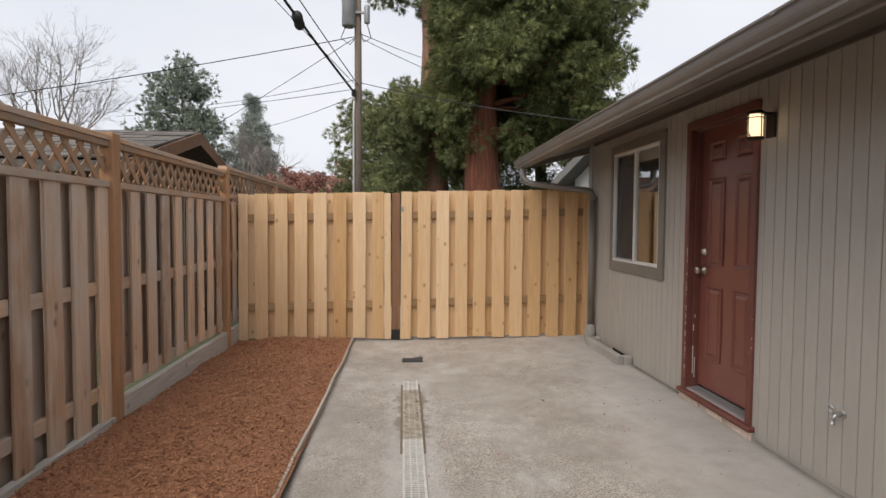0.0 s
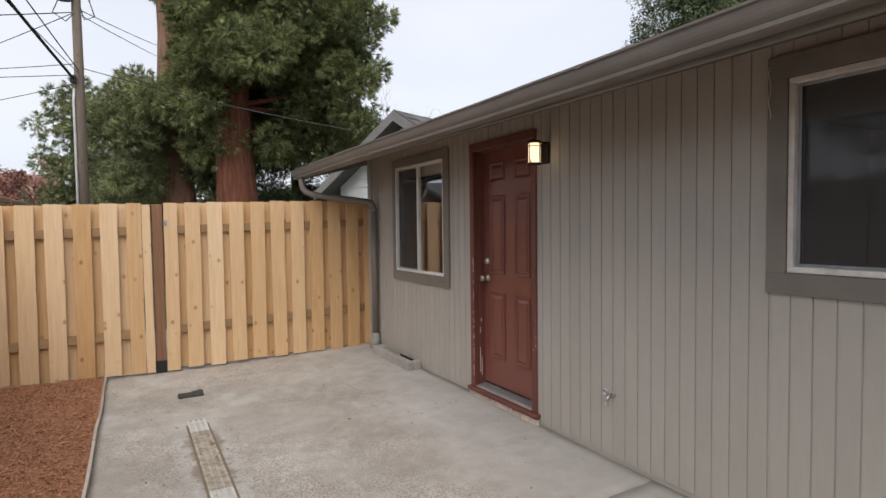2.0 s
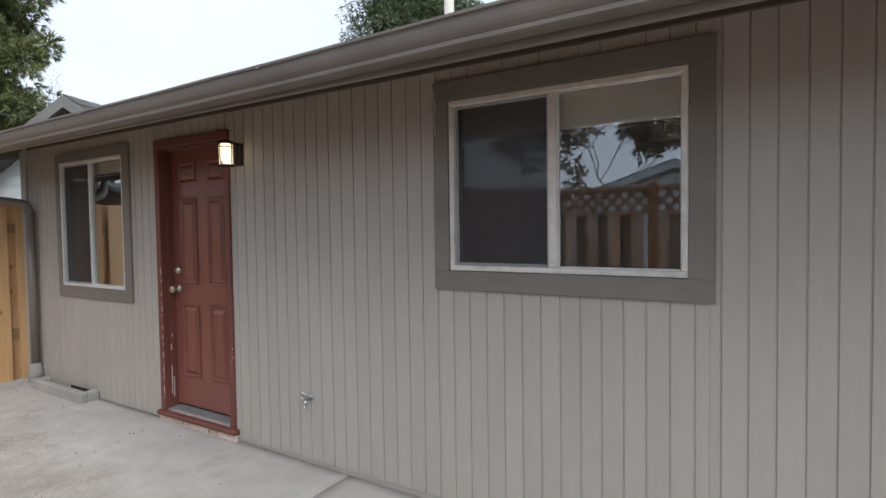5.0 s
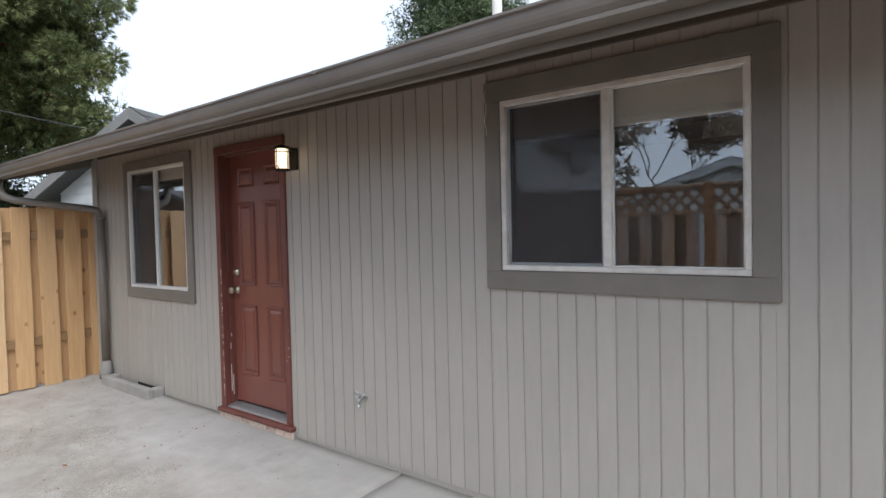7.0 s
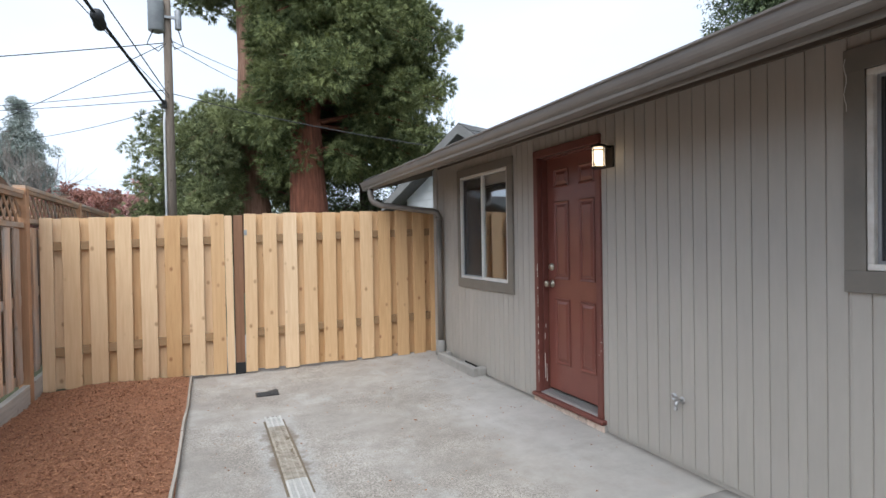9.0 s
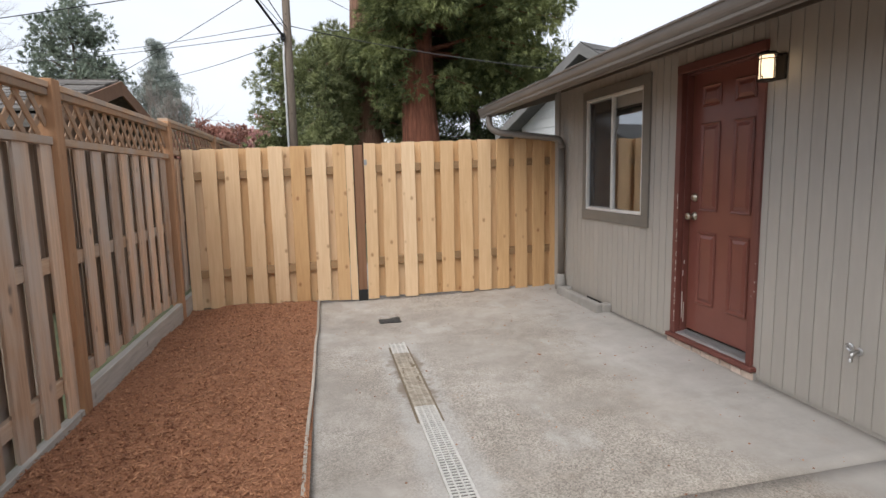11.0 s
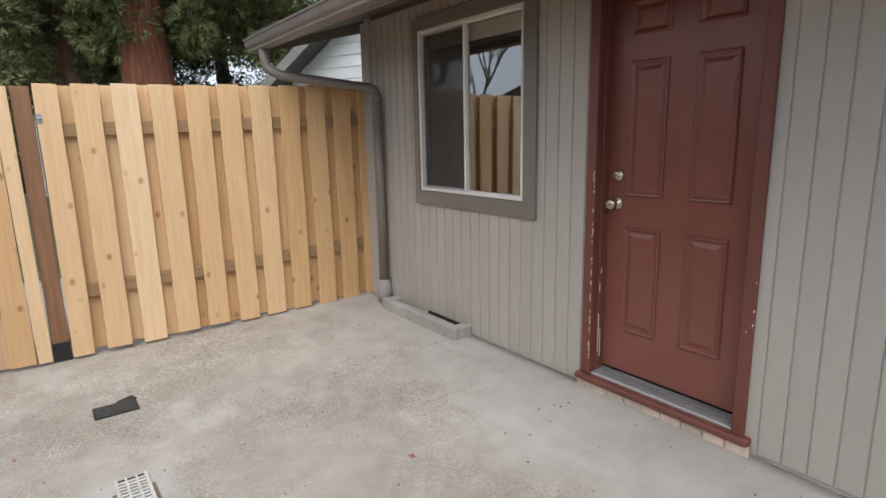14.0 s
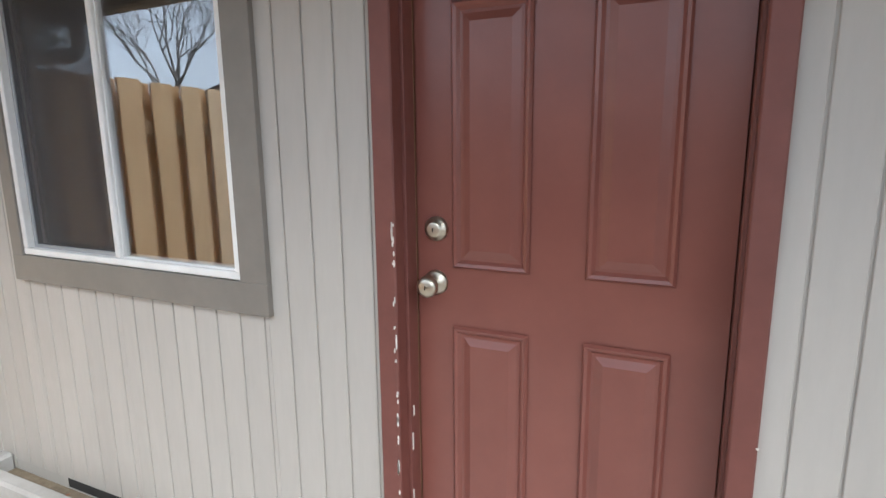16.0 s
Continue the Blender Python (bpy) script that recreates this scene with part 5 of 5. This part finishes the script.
conifer("redwood_tree", "tall redwood with red bark and dense green foliage", (2.24, 16.5), 22, 2.8, 4.1, 3, M_RWLEAF, M_BARK, 0.54, 0.15, 900, (0.13, 0.011), 30, 0.36, 17, 0.6, (0.5, 0), (0, 0), 4.95, (0, 0), 9.4, 15, 1.6, 0.66)
conifer("redwood_tree", "slimmer redwood with a brown trunk and open lower limbs", (1.03, 19.2), 24, 2.1, 2.9, 8, M_CEDLEAF, M_BARK3, 0.5, 0.2, 900, (0.14, 0.012), 26, 0.45, 9, 0.55, (-0.15, 0), (-0.02, 0), 4.0, (6.2, 9.3), 10.2, 14, 0.0, 0.6)
conifer("pine_tree", "green pine with layered limbs, its needles paled for haze", (-14.1, 37), 11.4, 3.1, 5.5, 12, M_PINE_HAZE, M_BARK2, 0.24, 0.5, 220, (0.2, 0.026), 9, 0.05, 7, 0.75, tuft=12)
conifer("spruce_tree", "blue green spruce with a pointed crown, its needles paled for haze", (-10.1, 38.5), 9.6, 3.2, 1.0, 15, M_SPRUCE_HAZE, M_BARK2, 0.2, 0.9, 200, (0.15, 0.024), 24, 0.3, 8, 0.55)
conifer("cedar_tree", "dark cedar with rounded tufts of foliage", (-2.1, 26), 7.2, 1.3, 2.0, 19, M_CEDLEAF, M_BARK2, 0.16, 0.4, 480, (0.17, 0.013), 10, 0.35, 5, 0.55, tuft=14)
conifer("cedar_tree", "dark cedar behind the utility pole", (-0.5, 24), 6.9, 1.8, 1.4, 23, M_CEDLEAF, M_BARK2, 0.2, 0.5, 420, (0.18, 0.014), 9, 0.4, 5, 0.55, tuft=14)
conifer("fir_tree", "broad green conifer standing behind the house", (16.2, 11.6), 17.5, 3.3, 2.0, 27, M_DFIR, M_BARK2, 0.35, 0.65, 480, (0.12, 0.022), 26, 0.3, 9, 0.85)
conifer("cedar_tree", "dense dark conifer beyond the redwoods", (5.0, 20.5), 13.0, 3.5, 0.8, 29, M_DFIR, M_BARK2, 0.25, 0.45, 420, (0.12, 0.022), 14, 0.3, 8, 0.85)
bare_tree("bare_tree", "leafless grey twigged tree in winter", (-15.3, 26), 9.6, 0.42, 33, r0=0.14, depth=8)
bare_tree("bare_tree", "slim leafless young tree", (-7.5, 30), 7.0, 0.3, 35, r0=0.07, depth=5)
bare_tree("bare_tree", "slim leafless young tree", (-9.0, 33), 8.0, 0.3, 36, r0=0.07, depth=5)
bare_tree("bare_tree", "slim leafless tree beside the redwood", (7.3, 18.5), 6.6, 0.36, 41, r0=0.05, depth=6)
bare_tree("bare_tree", "leafless tree beyond the neighbouring roof", (16.5, 27), 9.6, 0.4, 37, r0=0.1, depth=6)
bare_tree("bare_tree", "leafless branching tree behind the fence", (-13.5, 2.6), 7.0, 0.42, 39, r0=0.085, depth=7)
bare_tree("thin_leaved_tree", "thinly leaved olive brown tree behind the fence", (-17, 6.2), 7.5, 0.45, 43, r0=0.07, depth=6, leafy=M_BUD, per=12, leaf=(0.2, 0.05))
bare_tree("red_shrub", "rusty red leaved garden shrub", (-5.6, 29), 5.3, 0.6, 45, r0=0.08, depth=5, leafy=M_REDLEAF, per=26, leaf=(0.11, 0.04), category="shrub")
bare_tree("red_shrub", "rusty red leaved garden shrub", (-7.3, 31), 4.8, 0.6, 46, r0=0.08, depth=5, leafy=M_REDLEAF, per=24, leaf=(0.11, 0.04), category="shrub")
bare_tree("blossom_tree", "small tree in pink blossom", (-3.6, 31), 5.6, 0.5, 47, r0=0.1, depth=5, leafy=M_PINK, per=9, leaf=(0.16, 0.08))
rng = np.random.default_rng(51)
hc = [(-40 + 100 * rng.random(), 44 + 8 * rng.random(), 0.3 + 3.4 * rng.random()) for k in range(700)]
v, f = sprays(rng, hc, [1.5] * len(hc), 40, 0.6, 0.25)
hedge = thing("far_tree_line", (10, 45, 0), "hazy distant line of shrubs and trees", "tree line", kind="stuff")
leaf_mesh("leaves", v, f, M_FARGREEN, hedge)
hc = [(-30 - 6 * rng.random(), -30 + 74 * rng.random(), 0.3 + 3.2 * rng.random()) for k in range(420)]
v, f = sprays(rng, hc, [1.4] * len(hc), 36, 0.6, 0.25)
hedge = thing("far_tree_line", (-33, 5, 0), "hazy distant line of shrubs and trees", "tree line", kind="stuff")
leaf_mesh("leaves", v, f, M_FARGREEN, hedge)


# ---- neighbouring houses ----
def gabled_house(name, label, at, turn, length, width, eave, rise, over, wall_mat, roof_mat, barge_mat, lap=False, rows_=9):
    """Local x runs along the ridge, its gable end at x = 0."""
    h = thing(name, at, label, "house")
    h.rotation_euler.z = radians(turn)
    PLACE[h.name] = Vector((0, 0, 0))
    w, k = width / 2, rise / (width / 2)
    part("wall", profile_bm([(-w, 0), (w, 0), (w, eave), (0, eave + rise), (-w, eave)], 0.05, length, axis="x"), wall_mat, h)
    t = 0.12
    for s in (-1, 1):
        e = (s * (w + over), eave - k * over)
        part("roof_plane", profile_bm([(0, eave + rise + 0.02), e, (e[0], e[1] + t), (0, eave + rise + 0.02 + t)], -over, length + over, axis="x"), roof_mat, h)
        part("barge_board", profile_bm([(0, eave + rise - 0.03), (e[0], e[1] - 0.03), (e[0], e[1] + t + 0.01), (0, eave + rise + 0.03 + t)], -over - 0.03, -over - 0.003, axis="x"), barge_mat, h)
    slope = math.hypot(w + over, k * (w + over))
    tl = mesh_of(box_bm(0.42, slope / rows_ * 1.15, 0.022), "shake", roof_mat)
    r2 = random.Random(9)
    for s in (-1, 1):
        for r_ in range(rows_):
            for c_ in range(min(14, int((length + over) / 0.43))):
                dd = (r_ + 0.5) / rows_
                p = Vector((-over + 0.22 + 0.43 * c_, s * (w + over) * (1 - dd), eave - k * over + k * (w + over) * dd + t + 0.035 + 0.01 * r2.random()))
                o = piece("shake", tl, h, p, (-s * math.atan(k) + s * 0.03, 0, 0))
    if lap:
        n_ = int((eave + rise) / 0.17)
        for r_ in range(n_):
            z = 0.17 * r_
            half = w if z < eave else max(0.05, w * (1 - (z - eave) / rise))
            o = part("lap_board", box_bm(0.012, 2 * half - 0.02, 0.172), wall_mat, h, at=(0.03, 0, z + 0.085))
            o.rotation_euler.y = radians(4.5)
    return h


gabled_house("neighbour_house", "brown neighbouring house with a dark shake roof behind the fence", (-3.65, 8.75, -0.06), 180, 9.5, 3.6, 2.18, 0.5, 0.5, M_WALLBR, M_SHAKE, M_BARGE)
gabled_house("neighbour_house", "neighbouring house with pale lap siding and a grey roof", (4.2, 9.75, -0.06), 25, 9.0, 3.6, 2.4, 1.15, 0.35, M_LAP, M_SHINGLE, M_GREYTR, True)
gabled_house("neighbour_house", "neighbouring house with pale lap siding gable", (-8.2, 2.35, -0.06), 180, 7.0, 5.2, 2.0, 0.85, 0.12, M_WHITELAP, M_SHINGLE, M_CONDUIT, True)
gabled_house("far_house", "distant house with a reddish brown roof", (-4.4, 40, -0.06), 200, 9.0, 7.0, 3.0, 1.6, 0.4, M_LAP, M_BARGE, M_GREYTR)
gabled_house("far_house", "distant house with a grey roof", (-10.5, 30, -0.06), 170, 8.0, 6.0, 2.9, 1.1, 0.4, M_WALLBR, M_SHINGLE, M_GREYTR)

# ---- utility pole, its transformer and the wires ----
PX, PY = -1.17, 14.1
pole = thing("utility_pole", (PX, PY, -0.06), "weathered wooden utility pole with a grey transformer", "utility pole")
part("shaft", tube_bm([(PX, PY, -0.06), (PX - 0.02, PY, 5), (PX - 0.05, PY, 10.5)], [0.1, 0.09, 0.075], 14), M_POLE, pole, smooth=True)
part("conduit", tube_bm([(PX - 0.125, PY - 0.05, -0.06), (PX - 0.13, PY - 0.05, 4.2), (PX - 0.115, PY - 0.04, 4.45)], 0.024, 8), M_CONDUIT, pole, "pale riser conduit", smooth=True)
can = part("transformer", lathe_bm([(0.14, 0), (0.165, 0.03), (0.165, 0.62), (0.175, 0.64), (0.15, 0.7), (0.05, 0.73)], 18), M_GALV, pole, "grey pole transformer can", (PX - 0.24, PY - 0.12, 6.2), True)
for k in (-1, 1):
    part("bushing", lathe_bm([(0.03, 0), (0.045, 0.03), (0.025, 0.05), (0.045, 0.08), (0.02, 0.12)], 10), M_GALV, can, at=(PX - 0.24 + 0.07 * k, PY - 0.12, 6.92))
part("second_can", lathe_bm([(0.06, 0), (0.07, 0.02), (0.07, 0.4), (0.05, 0.44)], 12), M_GALV, pole, at=(PX + 0.2, PY - 0.1, 6.3), smooth=True)
part("bracket", box_bm(0.5, 0.05, 0.05), M_GALV, pole, at=(PX - 0.05, PY - 0.12, 6.55))
part("drip_loop", tube_bm([(PX + 0.2, PY - 0.1, 6.3), (PX + 0.3, PY - 0.1, 5.95), (PX + 0.12, PY - 0.12, 5.85), (PX + 0.05, PY - 0.13, 6.1)], 0.012, 6), M_WIRE, pole)
part("drip_loop", tube_bm([(PX - 0.3, PY - 0.2, 6.2), (PX - 0.42, PY - 0.2, 5.9), (PX - 0.2, PY - 0.2, 5.75), (PX - 0.06, PY - 0.14, 5.95)], 0.012, 6), M_WIRE, pole)
part("cable_cleat", box_bm(0.1, 0.1, 0.16, 0.01), M_WIRE, pole, at=(PX - 0.12, PY - 0.12, 4.62))


def wire(a, b, sag, r_=0.012, label="thin overhead service wire"):
    w = thing("overhead_wire", a, label, "cable", "overhead wires")
    pts_ = [Vector(a).lerp(Vector(b), s) - Vector((0, 0, sag * 4 * s * (1 - s))) for s in [k / 14 for k in range(15)]]
    part("line", tube_bm(pts_, r_, 5), M_WIRE, w)
    return w


wire((PX - 0.1, PY - 0.1, 4.62), (-5.47, -2.0, 9.3), 0.35, 0.028, "thick black bundled overhead cable")
wire((PX, PY, 4.8), (-4.5, -2.0, 7.8), 0.1, 0.011)
wire((PX, PY, 4.75), (-5.4, -2.0, 6.75), 0.05, 0.008)
wire((PX, PY, 6.03), (-13.7, 14.1, 3.75), 0.12, 0.011)
wire((PX, PY, 6.05), (-10.2, 26, 4.82), 0.1, 0.009)
wire((PX, PY, 4.75), (-14.7, 30, 6.8), 0.1, 0.009)
wire((PX, PY, 4.98), (-11.3, 30.4, 7.45), 0.1, 0.009)
wire((PX, PY, 4.6), (-6.6, 25.2, 5.5), 0.1, 0.009)
wire((PX, PY, 6.1), (1.4, 23.5, 8.1), 0.05, 0.009)
wire((PX, PY, 6.0), (1.5, 23.5, 7.6), 0.05, 0.009)
wire((PX, PY, 4.9), (3.62, 10.5, 3.37), 0.08, 0.009)
sp = Vector((PX - 0.1, PY - 0.1, 4.62)).lerp(Vector((-5.47, -2.0, 9.3)), 0.19) - Vector((0, 0, 0.12))
spl = thing("cable_splice", (sp.x, sp.y, sp.z - 0.13), "black splice case hanging on the overhead cable", "splice case", "overhead wires")
part("case", lathe_bm([(0.03, -0.19), (0.085, -0.16), (0.105, -0.1), (0.095, 0), (0.11, 0.08), (0.085, 0.16), (0.03, 0.19)], 12), M_WIRE, spl, at=(sp.x, sp.y, sp.z - 0.13), smooth=True).rotation_euler = (radians(60), 0, radians(-6))
mast = thing("street_sign_pole", (0.35, 24, -0.06), "slim pale metal pole in the distance", "pole")
part("mast", tube_bm([(0.2, 22, -0.06), (0.2, 22, 3.3)], 0.03, 6), M_CONDUIT, mast)
part("head", box_bm(0.3, 0.06, 0.18, 0.01), M_CONDUIT, mast, at=(0.2, 22, 3.3))

# ---- siding boards, one between each pair of grooves ----
PITCH, GROOVE = 0.0977, 0.0062
wide = PITCH - GROOVE
side_me = {}


def siding_piece(yc, wy, z0, z1):
    key = (round(wy, 4), round(z1 - z0, 4))
    if key not in side_me:
        side_me[key] = mesh_of(box_bm(0.012, wy, z1 - z0, 0.0018), "siding_board", M_SIDING)
    piece("siding_board", side_me[key], wall, (WALL_X + 0.006, yc, (z0 + z1) / 2))


holes = [(W1["ty"][0] + 0.02, W1["ty"][1] - 0.02, W1["tz"][0] + 0.015, W1["tz"][1] - 0.015), (W2["ty"][0] + 0.02, W2["ty"][1] - 0.02, W2["tz"][0] + 0.015, W2["tz"][1] - 0.015), (DOOR["cy"][0] + 0.01, DOOR["cy"][1] - 0.01, 0.0, DOOR["cz"][1] - 0.01)]
holes.append((5.392, 6.218, 0.0, 0.107))
SIDE_LOW, SIDE_TOP = 0.06, 2.392
k = 0
while Y_NEAR + PITCH * k < Y_FAR - 0.01:
    ya = Y_NEAR + 0.0686 + PITCH * k
    yb = min(ya + wide, Y_FAR - 0.004)
    spans = {(ya, yb): [(SIDE_LOW, SIDE_TOP)]}
    for h0, h1, z0, z1 in holes:
        if yb <= h0 or ya >= h1:
            continue
        new_spans = {}
        for (a, b), zs in spans.items():
            cutp = sorted({a, b, min(max(h0, a), b), min(max(h1, a), b)})
            for p, q_ in zip(cutp, cutp[1:]):
                inside = (p + q_) / 2 > h0 and (p + q_) / 2 < h1
                new_spans[(p, q_)] = [r_ for s0, s1 in zs for r_ in ([(s0, min(s1, z0)), (max(s0, z1), s1)] if inside else [(s0, s1)]) if r_[1] - r_[0] > 0.02]
        spans = new_spans
    for (a, b), zs in spans.items():
        for s0, s1 in zs:
            if b - a > 0.006:
                siding_piece((a + b) / 2, b - a, s0, s1)
    k += 1
